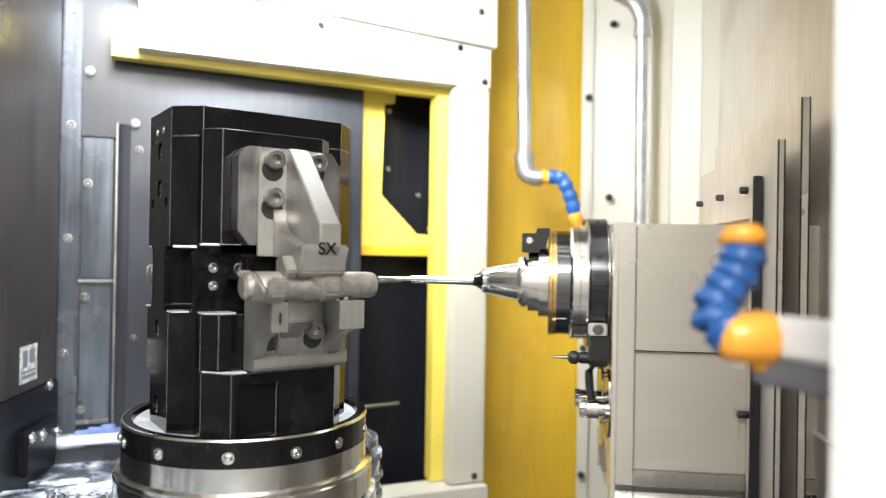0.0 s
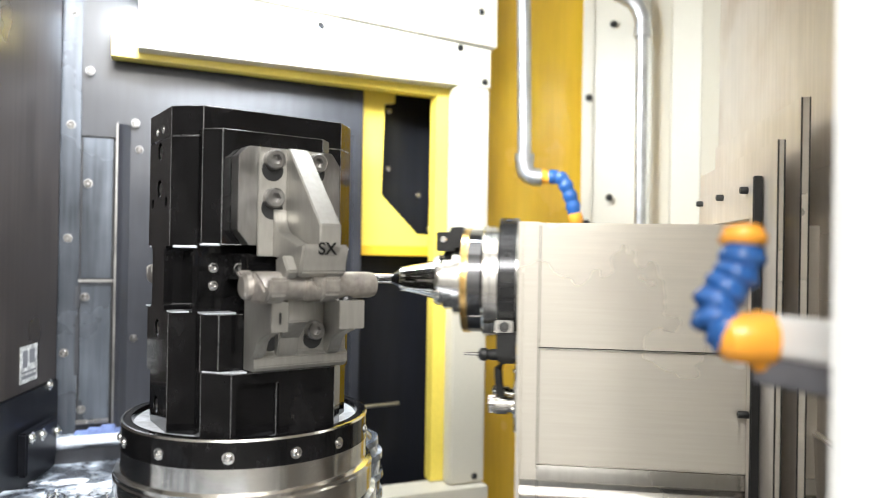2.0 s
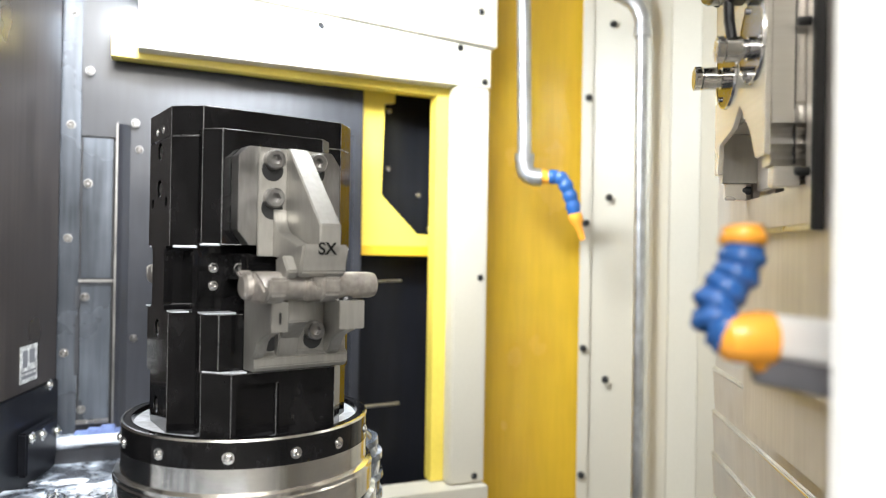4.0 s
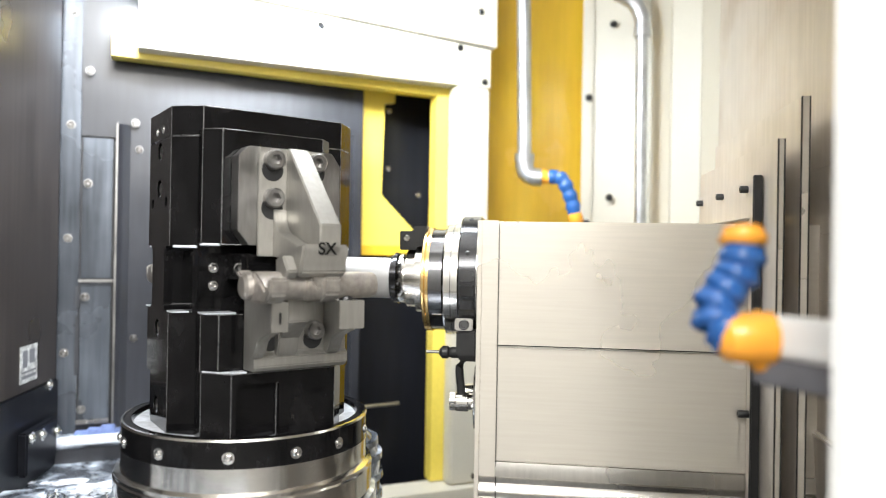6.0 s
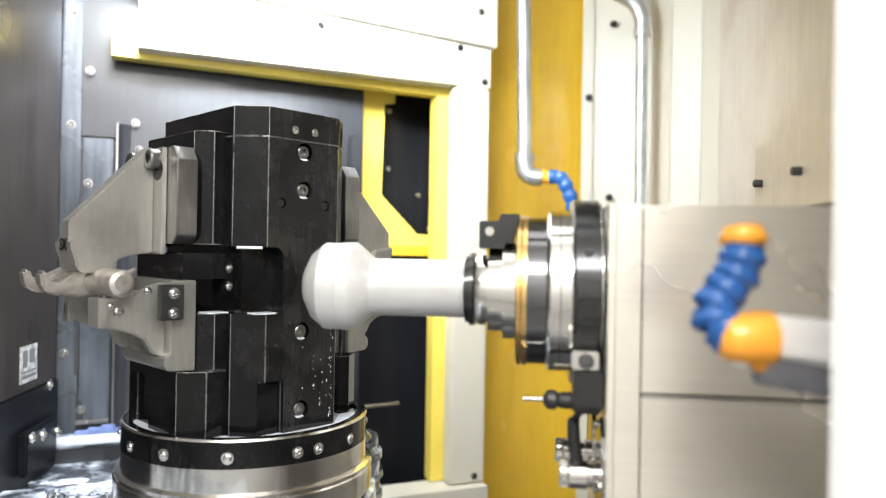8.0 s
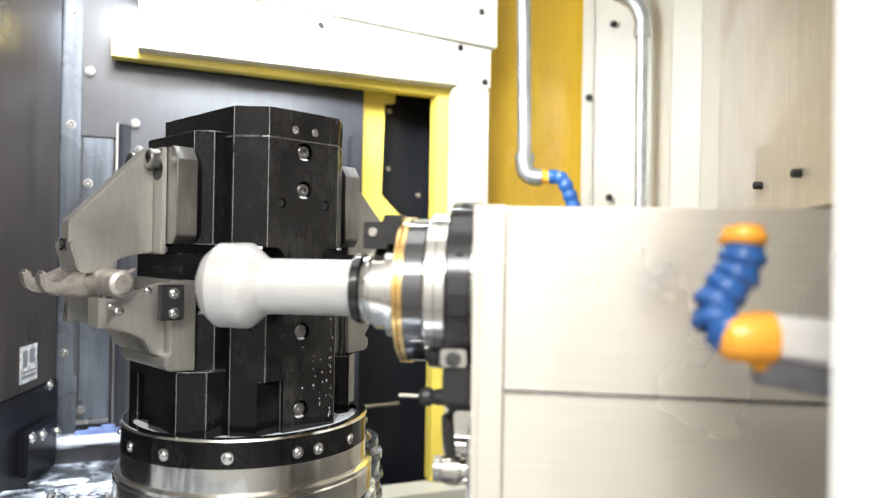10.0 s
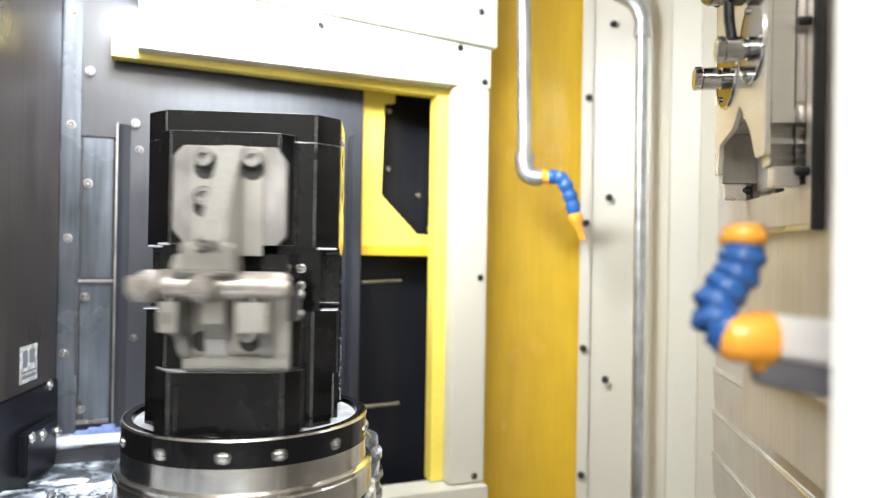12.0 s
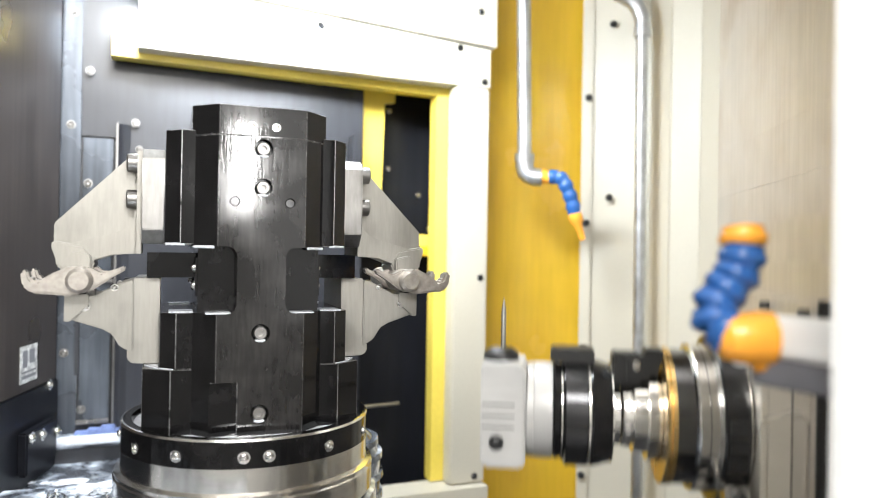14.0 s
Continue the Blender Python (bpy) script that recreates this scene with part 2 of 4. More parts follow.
def dome_screw(parent, at, d, r=0.006, h=0.004, mat=None, name="screw"):
    """A button head screw with its washer."""
    mat = mat or M_SCREW
    key = (r, h, mat.name)
    if key not in DOME_HEAD:
        bm = lathe([(0, r * 1.35), (h * 0.22, r * 1.35), (h * 0.24, r), (h * 0.6, r * 0.92), (h, r * 0.55), (h * 0.98, r * 0.4), (h * 0.5, r * 0.36), (h * 0.5, 0)], "z", 18)
        DOME_HEAD[key] = mesh_of(name, bm, mat)
    return part(name, DOME_HEAD[key], mat, parent, m=Matrix.Translation(at) @ to_axis(d))


# ---- the enclosure ----
DOOR = Matrix.Translation((0.056, 1.55, 0)) @ Matrix.Rotation(math.atan2(0.3950, 0.9187), 4, "Z")
TURN = Matrix.Rotation(radians(-7.5), 4, "Z")      # machine axes: x along the spindle, y away


def setting(name, bm, mat, label, category, m=None, smooth=30):
    return tagged(part(name, bm, mat, None, label, m, smooth), label, category, kind="structure")


setting("floor", block(-2.2, 2.2, -2.0, 3.0, 0.0, 0.02, 0), M_FLOOR, "grey concrete workshop floor under the machine", "floor")
setting("ceiling", block(-2.2, 2.2, -2.0, 3.0, 2.6, 2.65, 0), M_WHITE, "white painted sheet roof above the machine", "ceiling")
setting("wall_north", block(-2.2, 2.2, 2.95, 3.0, 0.02, 2.6, 0), M_CREAM, "cream painted wall behind the machine", "wall")
setting("wall_south", block(-2.2, 2.2, -2.0, -1.95, 0.02, 2.6, 0), M_WHITE, "white painted workshop wall", "wall")
setting("wall_west", block(-2.2, -2.15, -1.95, 2.95, 0.02, 2.6, 0), M_FLOOR, "grey workshop wall", "wall")
setting("wall_east", block(2.15, 2.2, -1.95, 2.95, 0.02, 2.6, 0), M_FLOOR, "grey workshop wall", "wall")


def door_frame():
    """The cream frame of the opening behind the fixture, with its yellow lining."""
    t = thing("door_frame", "cream enamelled machine door frame with yellow inner lining", "door frame", m=DOOR)
    x0, x1 = -0.95, 0.0
    kl, zh = -0.6629, 1.6585
    xr, jl = 0.0455, -0.0365
    zsill = 0.8103
    zu = zh + 0.085
    zc = zu + 0.040      # the seam climbs towards the far end
    part("header", prism([(kl, zh), (xr, zh), (xr, zu), (kl + 0.002, zc), (kl, zc - 0.02)], 0.0, 0.04, "y"), M_CREAM, t)
    curl = [(kl + 0.002, zc + 0.002), (kl - 0.004, zc + 0.008), (kl - 0.018, zc + 0.014), (kl - 0.040, zc + 0.018), (kl - 0.07, zc + 0.020)]
    part("upper_header", prism([(xr + 0.008, zu + 0.002), (xr + 0.008, 2.35), (kl - 0.07, 2.35)] + curl[::-1], -0.012, 0.05, "y"), M_CREAM, t)
    part("jamb", prism([(jl, 0.04), (jl, 0.0), (xr, 0.0), (xr, 0.04)], zsill - 0.01, zh - 0.001, bev=0.004), M_CREAM, t)
    part("sill", prism([(-0.9, 0.06), (-0.9, -0.02), (xr, -0.02), (xr, 0.06)], zsill - 0.30, zsill - 0.012), M_CREAM, t)
    part("lining", prism([(kl - 0.045, zh - 0.010), (jl + 0.01, zh - 0.018), (jl + 0.01, zh + 0.03), (kl - 0.045, zh + 0.03)], 0.041, 0.075, "y"), M_BRIGHTYEL, t, "bright yellow lining strip")
    part("lining_corner", prism([(kl - 0.045, zh + 0.0305), (kl + 0.004, zh + 0.0305), (kl + 0.004, zh + 0.055), (kl - 0.030, zh + 0.062), (kl - 0.045, zh + 0.050)], 0.043, 0.07, "y"), M_BRIGHTYEL, t, "bright yellow corner piece")
    part("lining", prism([(jl - 0.028, 0.075), (jl - 0.028, 0.041), (jl + 0.01, 0.041), (jl + 0.01, 0.075)], zsill - 0.01, zh - 0.0185), M_BRIGHTYEL, t, "bright yellow lining strip")
    for k, z in ((-0.3318, 1.743), (-0.0279, 1.738), (0.0315, 1.671), (0.0284, 1.245), (0.0214, 0.8153)):
        dome_screw(t, (k, 0, z), (0, -1, 0), 0.0055, 0.004, M_DARKRING)
    for k, z in ((0.0146, 1.818),):
        dome_screw(t, (k, -0.012, z), (0, -1, 0), 0.0055, 0.004, M_DARKRING)
    return t


door_frame()


def rear_panel():
    """The dark divider behind the fixture with its bolted grey strip and cover plate."""
    off = 0.10
    t = thing("divider_panel", "dark painted sheet metal divider with bolted grey strips", "panel", m=DOOR)
    kr, kl = -0.2111, -0.7889
    part("sheet", prism([(kl - 0.02, off), (kr, off), (kr, off + 0.006), (kl - 0.02, off + 0.006)], 0.602, 2.3), M_WALLDARK, t)
    k0, k1, k2 = -0.7917, -0.7583, -0.6934
    part("edge_strip", block(k0, k1, off - 0.010, off - 0.0005, 0.905, 2.2), M_WALLGREY, t, "bare grey steel strip")
    zt, zm, zb = 1.504, 1.235, 0.9658
    ka, kb = k1 + 0.004, k2 - 0.010
    part("cover_plate", block(ka, kb, off - 0.006, off - 0.0005, zm + 0.004, zt), M_WALLGREY, t, "bare grey steel cover plate")
    part("cover_plate", block(ka, kb, off - 0.006, off - 0.0005, zb, zm - 0.004), M_WALLGREY, t, "bare grey steel cover plate")
    part("rim", block(ka - 0.002, kb + 0.006, off - 0.011, off - 0.0005, zt + 0.001, zt + 0.005), M_WALLDARK, t, "dark folded top edge")
    part("slot", block(kb + 0.001, kb + 0.005, off - 0.004, off - 0.0005, zb, zt), M_HOLE, t, "dark gap beside the cover")
    part("cover_frame", block(kb + 0.0055, kb + 0.0085, off - 0.013, off - 0.0005, zb, zt + 0.03), M_PLATE, t, "thin folded steel edge")
    part("fold", prism([(kb + 0.009, off - 0.0005), (kb + 0.009, off - 0.010), (kb + 0.017, off - 0.014), (kb + 0.030, off - 0.003), (kb + 0.030, off - 0.0005)], 0.93, zt + 0.028, "z", 0.001), M_WALLDARK, t, "dark folded upright")
    part("foot_strip", block(ka - 0.004, kb, off - 0.012, off - 0.0062, zb + 0.002, zb + 0.010), M_PLATE, t, "thin bright foot strip")
    part("rail", block(ka - 0.004, kb + 0.004, off - 0.012, off - 0.0062, zm - 0.0025, zm + 0.0025), M_PLATE, t)
    part("dark_patch", block(k1 - 0.004, k1 + 0.003, off - 0.0112, off - 0.0102, 1.06, 1.17, 0), M_WALLDARK, t, "dark patch at the edge of the strip")
    part("dark_patch", block(k1 - 0.004, k1 + 0.003, off - 0.0112, off - 0.0102, 1.185, 1.225, 0), M_WALLDARK, t, "dark patch at the edge of the strip")
    for k, z in ((-0.7734, 1.733), (-0.7746, 1.524), (-0.7766, 1.314), (-0.7795, 1.102), (-0.7444, 1.627), (-0.7446, 1.417),
                 (-0.7467, 1.205), (-0.7498, 0.9958), (-0.6653, 1.536)):
        dome_screw(t, (k, off - 0.010, z), (0, -1, 0), 0.0058, 0.005, M_PLATE)
    for k, z in ((-0.6575, 1.487), (-0.6622, 1.125), (-0.6883, 1.043), (-0.2311, 1.038)):
        dome_screw(t, (k, off - 0.001, z), (0, -1, 0), 0.0052, 0.005, M_PLATE)
    part("post", block(-0.2478, -0.2269, 0.05, 0.085, 0.95, 1.542, 0.003), M_WALLDARK, t, "dark folded post")
    return t


rear_panel()


def window_panel():
    """Yellow sheet with a five-sided window, in front of a dark shield."""
    t = thing("window_panel", "bright yellow sheet panel with a dark angled window", "panel", m=DOOR)
    off = 0.125
    outer = [(-0.2227, 1.702), (0.0151, 1.73), (0.0231, 1.295), (-0.2102, 1.292)]
    hole = [(-0.1298, 1.655), (-0.0207, 1.654), (-0.0276, 1.338), (-0.0723, 1.339), (-0.159, 1.425), (-0.1547, 1.629), (-0.1307, 1.633)]
    ob = part("panel", prism(outer, off, off + 0.012, "y", 0), M_BRIGHTYEL, t)
    carved(ob, [prism(hole, off - 0.01, off + 0.03, "y", 0)])
    part("flange", block(outer[3][0], outer[2][0], off - 0.010, off - 0.0005, outer[3][1] - 0.002, outer[3][1] + 0.020), M_YELLOW, t, "folded lower edge")
    k0, k1 = outer[0][0] - 0.15, outer[1][0] + 0.03
    part("dark_shield", block(k0, k1, off + 0.05, off + 0.056, 0.602, 2.2), M_SHIELD, t, "black painted shield sheet")
    for k, z in ((-0.1271, 1.624), (-0.1275, 1.491), (-0.0509, 1.433), (-0.0236, 1.354)):
        dome_screw(t, (k, off + 0.05, z), (0, -1, 0), 0.004, 0.003)
    return t


window_panel()


def left_panel():
    t = thing("side_panel", "dark brown sheet metal side panel with bolted base", "panel")
    a, b = Vector((-0.6573, 1.02, 1.093)), Vector((-0.697, 1.3, 1.053))
    d = (b - a)
    d.z = 0
    ln = d.length
    m = Matrix.Translation((a.x, a.y, 0)) @ Matrix.Rotation(math.atan2(d.y, d.x), 4, "Z")
    t.matrix_basis = m
    part("sheet", block(-0.3, ln, 0, 0.02, 1.06, 2.35), M_BROWN, t)
    part("base_strip", block(-0.3, ln + 0.001, -0.004, 0.02, 0.86, 1.058), M_SHIELD, t)
    part("angle_bracket", block(ln * 0.42, ln * 0.85, -0.02, -0.0045, 0.93, 1.0, 0.003), M_SHIELD, t)
    for k, z in ((0.86, 1.055), (0.47, 0.99), (0.62, 0.985), (0.84, 0.975)):
        dome_screw(t, (ln * k, -0.0045 if k > 0.84 else -0.0205, z), (0, -1, 0), 0.0075, 0.006)
    lab = tagged(part("label_sticker", block(ln * 0.47, ln * 0.70, -0.0018, -0.0006, 1.075, 1.135, 0), M_PAPER, None, m=m),
                 "worn silver foil label stuck on a dark panel", "label")
    for i, (x0, x1, z0, z1) in enumerate(((0.50, 0.56, 1.10, 1.128), (0.59, 0.66, 1.105, 1.128), (0.49, 0.68, 1.082, 1.087), (0.49, 0.68, 1.091, 1.094))):
        part("print_bar", block(ln * x0, ln * x1, -0.0022, -0.0018, z0, z1, 0), M_HOSEBAR, lab)
    return t


left_panel()


def tray():
    """Wet bed of the machine with ledges."""
    setting("machine_bed", prism([(-1.3, 0.3), (-0.10, 0.3), (-0.06, 0.9), (-0.16, 1.25), (-0.30, 1.47), (-1.3, 1.05)], 0.70, 0.905, "z", 0.004), M_WET, "wet dark machine bed covered in coolant and swarf", "machine bed")
    setting("sump", block(-1.3, 1.0, 0.25, 1.9, 0.55, 0.60, 0.004), M_WALLDARK, "dark sheet metal sump under the bed", "sump")
    t = thing("bed_ledge", "wet sheet metal ledge at the foot of the divider", "ledge", m=DOOR)
    (k0, za), (k1, zb) = (-0.7907, 0.9445), (-0.6724, 0.938)
    zl = (za + zb) / 2
    part("lip", block(k0, k1, 0.045, 0.060, zl - 0.002, zl + 0.014, 0.003), M_COOLANT, t, "coolant covered lip")
    part("ledge", block(k0, k1, 0.0605, 0.098, zl - 0.010, zl + 0.010, 0.003), M_WET, t)
    part("foot", block(k0, k1, 0.060, 0.098, 0.9055, zl - 0.0105, 0.001), M_WALLDARK, t)
    kc = -0.7581
    rag = thing("blue_cloth", "crumpled blue cloth strip lying on the ledge", "cloth", m=DOOR)
    part("strip", merged(*[prism([(kc + i * 0.022, 0.062), (kc + 0.0225 + i * 0.022, 0.062), (kc + 0.024 + i * 0.022, 0.082), (kc - 0.001 + i * 0.022, 0.084)], zl + 0.0101, zl + 0.018 + 0.004 * (i % 3), "z", 0.002) for i in range(4)]), M_BLUECLOTH, rag)
    u = thing("tread_block", "wet steel block with a slanted top", "block", m=Matrix.Translation((-0.66, 1.06, 0.906)) @ Matrix.Rotation(0.3, 4, "Z"))
    part("block", block(-0.07, 0.07, -0.04, 0.04, 0, 0.018, 0.003), M_WET, u)


tray()

# yellow and cream rear walls
def rear_walls():
    def run(name, pa, pb, mat, label, bev=0.002, th=0.012, z0=0.602, z1=2.4):
        a, b = Vector(pa[:2]), Vector(pb[:2])
        d = b - a
        m = Matrix.Translation((a.x, a.y, 0)) @ Matrix.Rotation(math.atan2(d.y, d.x), 4, "Z")
        return setting(name, block(0, d.length, 0, th, z0, z1, bev), mat, label, "wall", m), m, d.length
    a, b = Vector((0.0797, 1.66, 1.308)), Vector((0.354, 1.8, 1.313))
    d = b - a
    side = Vector((-d.y, d.x, 0)).normalized()
    n = 16
    near = [a + d * (i / n) + side * (0.030 * math.sin(math.pi * i / n)) for i in range(n + 1)]
    poly = [p[:2] for p in near] + [(p + side * 0.01)[:2] for p in near[::-1]]
    setting("wall_yellow", prism(poly, 0.602, 2.4, "z", 0), M_YELLOW, "glossy curved yellow enamelled rear sheet", "wall", smooth=40)
    run("wall_cream", (0.337, 1.77, 1.313), (0.4895, 1.7, 1.315), M_CREAM, "cream enamelled side sheet with bolts along its edge")
    run("trim_cream", (0.3341, 1.755, 1.313), (0.3603, 1.748, 1.313), M_CREAM, "cream edge strip")


rear_walls()
for q in ((0.3477, 1.742, 1.681), (0.3457, 1.742, 1.376), (0.3437, 1.742, 1.072), (0.3432, 1.742, 0.7652), (0.4006, 1.722, 1.854), (0.3963, 1.722, 1.437), (0.3938, 1.722, 1.001)):
    tagged(dome_screw(None, q, (-0.1, -1, 0), 0.0065, 0.005, M_RUBBER, "wall_bolt"), "dark button head bolt in the cream sheet", "bolt", "bolts of the cream wall")
for i, (xa, ya, xb, yb) in enumerate(((1146, 1.66, 1182, 1.60), (1182, 1.60, 1236, 1.55), (1236, 1.55, 1300, 1.44))):
    ra, rb = Vector(((xa - 784) / 1271 * ya, ya)), Vector(((xb - 784) / 1271 * yb, yb))
    d = rb - ra
    setting("wall_fold", block(0, d.length + 0.004, 0, 0.01, 0.602, 2.4, 0.003), M_CREAM, "cream enamelled folded sheet", "wall",
            Matrix.Translation((ra.x, ra.y, 0)) @ Matrix.Rotation(math.atan2(d.y, d.x), 4, "Z"))


def pipe(points, r, label, name="pipe"):
    t = thing(name, label, "pipe")
    part("tube", tube(points, r), M_GALV, t)
    return t


pa, pb = Vector((0.1635, 1.58, 2.108)), Vector((0.1761, 1.58, 1.485))
front_pipe = pipe([pa, pb + Vector((0, 0, 0.02))], 0.0155, "galvanised vertical coolant pipe with elbow")
part("elbow", tube([pb + Vector((0, 0, 0.028)), *arc(pb + Vector((0, 0, 0.016)), pb + Vector((0, 0, -0.018)), pb + Vector((0.030, -0.004, -0.018))), pb + Vector((0.036, -0.004, -0.018))], 0.0195), M_GALV, front_pipe)
part("collar", tube([pb + Vector((0, 0, 0.018)), pb + Vector((0, 0, 0.034))], 0.0215, 20), M_GALV, front_pipe)
part("nut", tube([pb + Vector((0.020, -0.004, -0.017)), pb + Vector((0.046, -0.006, -0.018))], 0.0135, 6), M_RUBBER, front_pipe, "dark hexagon nut")
qa, qb, qc = Vector((0.4362, 1.6, 1.832)), Vector((0.4395, 1.6, 0.7368)), Vector((0.3761, 1.6, 1.884))
back_pipe = pipe([qa + Vector((0, 0, -0.02)), qb], 0.0125, "galvanised pipe clipped to the cream wall")
part("collar", tube([qa + Vector((0, 0, -0.045)), qa + Vector((0, 0, -0.028))], 0.019, 20), M_GALV, back_pipe)
part("elbow", tube([qa + Vector((0, 0, -0.035)), *arc(qa + Vector((0, 0, -0.02)), qa + Vector((0, 0, 0.035)), qc)], 0.017), M_GALV, back_pipe)


def hose(name, points, r, label, nozzle, base):
    """A jointed hose of blue ball segments with orange ends."""
    t = thing(name, label, "coolant hose")
    pts = [Vector(p) for p in points]
    for i, (a, b) in enumerate(zip(pts, pts[1:])):
        L = (b - a).length
        prof = [(-0.12 * L, r * 0.70), (-0.02 * L, r * 0.82), (0.12 * L, r * 0.93), (0.28 * L, r * 0.99), (0.42 * L, r), (0.56 * L, r * 0.97), (0.70 * L, r * 0.90), (0.80 * L, r * 0.84), (0.90 * L, r * 0.83), (1.02 * L, r * 0.86), (1.06 * L, r * 0.80)]
        first, last = i == 0, i == len(pts) - 2
        if last and nozzle:
            prof = [(-0.1 * L, r * 0.7), (0.1 * L, r * 0.95), (0.3 * L, r * 0.9), (0.45 * L, r * 0.55), (1.0 * L, r * 0.36), (1.0 * L, r * 0.24)]
        part("segment" if not (last and nozzle) else "nozzle", lathe(prof, "z", 28), M_ORANGE if (first and base) or last else M_BLUE, t,
             "orange nozzle" if last else "orange connector" if first and base else "", Matrix.Translation(a) @ to_axis(b - a))
    return t


hose("rear_coolant_hose", [(0.2093, 1.575, 1.47), (0.2297, 1.57, 1.467), (0.2486, 1.565, 1.47), (0.2615, 1.56, 1.456), (0.2705, 1.56, 1.435), (0.2794, 1.56, 1.413), (0.2835, 1.56, 1.389), (0.304, 1.56, 1.331)],
     0.0165, "blue jointed coolant hose with orange nozzle on a pipe", True, True)
front_hose = hose("front_coolant_hose", [(0.2060, 0.447, 1.2525), (0.1815, 0.445, 1.2510), (0.1725, 0.452, 1.2560), (0.1716, 0.456, 1.2660), (0.1768, 0.457, 1.2755), (0.1848, 0.457, 1.2845), (0.1897, 0.457, 1.2950), (0.1912, 0.457, 1.3072), (0.1914, 0.459, 1.3180)],
     0.0150, "blue jointed coolant hose with orange ends, close to the door", False, True)
part("elbow", lathe([(-0.016, 0), (-0.015, 0.008), (-0.010, 0.0135), (-0.002, 0.0155), (0.008, 0.0160), (0.017, 0.0170), (0.018, 0.0155), (0.018, 0)], "x", 32), M_ORANGE, front_hose, "orange elbow", Matrix.Translation((0.1850, 0.443, 1.2500)))
part("lug", tube([(0.1930, 0.442, 1.2430), (0.1985, 0.444, 1.2320)], 0.006, 14, [0.0085, 0.0055]), M_ORANGE, front_hose, "orange lug")
part("tip", tube([(0.1845, 0.441, 1.2420), (0.1836, 0.443, 1.2340)], 0.005, 14, [0.0055, 0.0040]), M_WHITE, front_hose, "small white plastic tip")
arm = thing("hose_pipe", "white square coolant supply bar fixed to the door", "pipe")
ha, hb = Vector((0.2042, 0.455, 1.249)), Vector((0.2647, 0.33, 1.239))
dd = hb - ha
# Grey strip paints the shade on the lower side of the white bar.
part("under_strip", block(0, dd.length, -0.0125, 0.0125, -0.0275, -0.0098, 0.002), M_HOSEBAR, arm, "grey strip painting the shaded underside of the bar", Matrix.Translation(ha) @ Matrix.Rotation(math.atan2(dd.y, dd.x), 4, "Z"))
part("bar", block(0, dd.length, -0.0135, 0.0135, -0.0095, 0.0150, 0.003), M_WHITE, arm, m=Matrix.Translation(ha) @ Matrix.Rotation(math.atan2(dd.y, dd.x), 4, "Z"))

# near door edge
setting("door_edge", block(0, 0.5, 0, 0.04, 0.3, 2.5, 0.006), M_WHITE, "white enamelled edge of the open machine door", "door",
        Matrix.Translation((0.190, 0.35, 0)) @ Matrix.Rotation(radians(-32), 4, "Z"))


# ---- covers on the spindle side ----
def covers():
    s0, pitch = 0.33, 0.078
    t = thing("spindle_wall", "stained stainless telescopic cover of overlapping slats", "machine cover", m=TURN)
    for i in range(24):
        z1 = 1.097 + (i - 8) * pitch
        lap = 0.0045 if z1 < 1.12 else 0.0006      # the lower slats overlap, the upper ones lie nearly flush
        # A chrome strip paints the lit top edge of each lower slat.
        if z1 < 1.12:
            part("slat_edge", prism([(s0 - lap - 0.0012, z1 - 0.0060), (s0 - lap - 0.0012, z1 - 0.0040), (s0 - 0.0005, z1), (s0 + 0.0010, z1), (s0 + 0.0010, z1 - 0.0060)], 0.40, 1.385, "y", 0), M_CHROME, t, "bright strip painting the lit slat edge")
        part("slat", prism([(s0 - lap, z1 - 0.0025), (s0 + 0.006, z1 - 0.0025), (s0 + 0.006, z1 - pitch - 0.0020), (s0, z1 - pitch - 0.0020)], 0.40, 1.385, "y", 0), M_COVER, t)
    return t


covers()


def frame_plate(name, s0, s1, m0, m1, z0, z1, hole, mat, label):
    """A plate across the spindle axis with a square hole, in spindle axes."""
    t = thing(name, label, "machine cover")
    ob = part("plate", block(s0, s1, m0, m1, z0, z1, 0.001), mat, t)
    carved(ob, [block(s0 - 0.05, s1 + 0.05, *hole, 0)])
    return t


HOLE = (-0.1065, 0.0955, -0.30, 0.085)
plate = frame_plate("ram_cover_plate", 0.0, 0.008, -0.122, 0.160, -0.336, 0.130, HOLE, M_COVER, "stainless square cover plate around the spindle ram")
for y in (-0.098, 0.018, 0.140):
    socket_bolt(plate, (0.0, y, 0.119), (-1, 0, 0), 0.0044, 0.009, M_RUBBER)
for z in (-0.147, -0.287):
    socket_bolt(plate, (0.0, -0.1135, z), (-1, 0, 0), 0.0044, 0.012, M_RUBBER)
part("edge", block(-0.0015, 0.0085, -0.128, -0.1225, -0.342, 0.1335, 0.001), M_RUBBER, plate, "dark rubber edge wiper")
part("wiper", block(-0.001, 0.0085, -0.122, 0.160, -0.342, -0.3365, 0.001), M_TRIM, plate)
plate_two = frame_plate("middle_cover_plate", 0.0095, 0.0175, -0.1745, 0.20, -0.50, 0.168, HOLE, M_COVER, "larger stainless sliding cover plate")
plate_three = frame_plate("outer_cover_plate", 0.036, 0.046, -0.166, 0.22, -0.60, 0.216, HOLE, M_COVER, "largest stainless sliding cover plate")
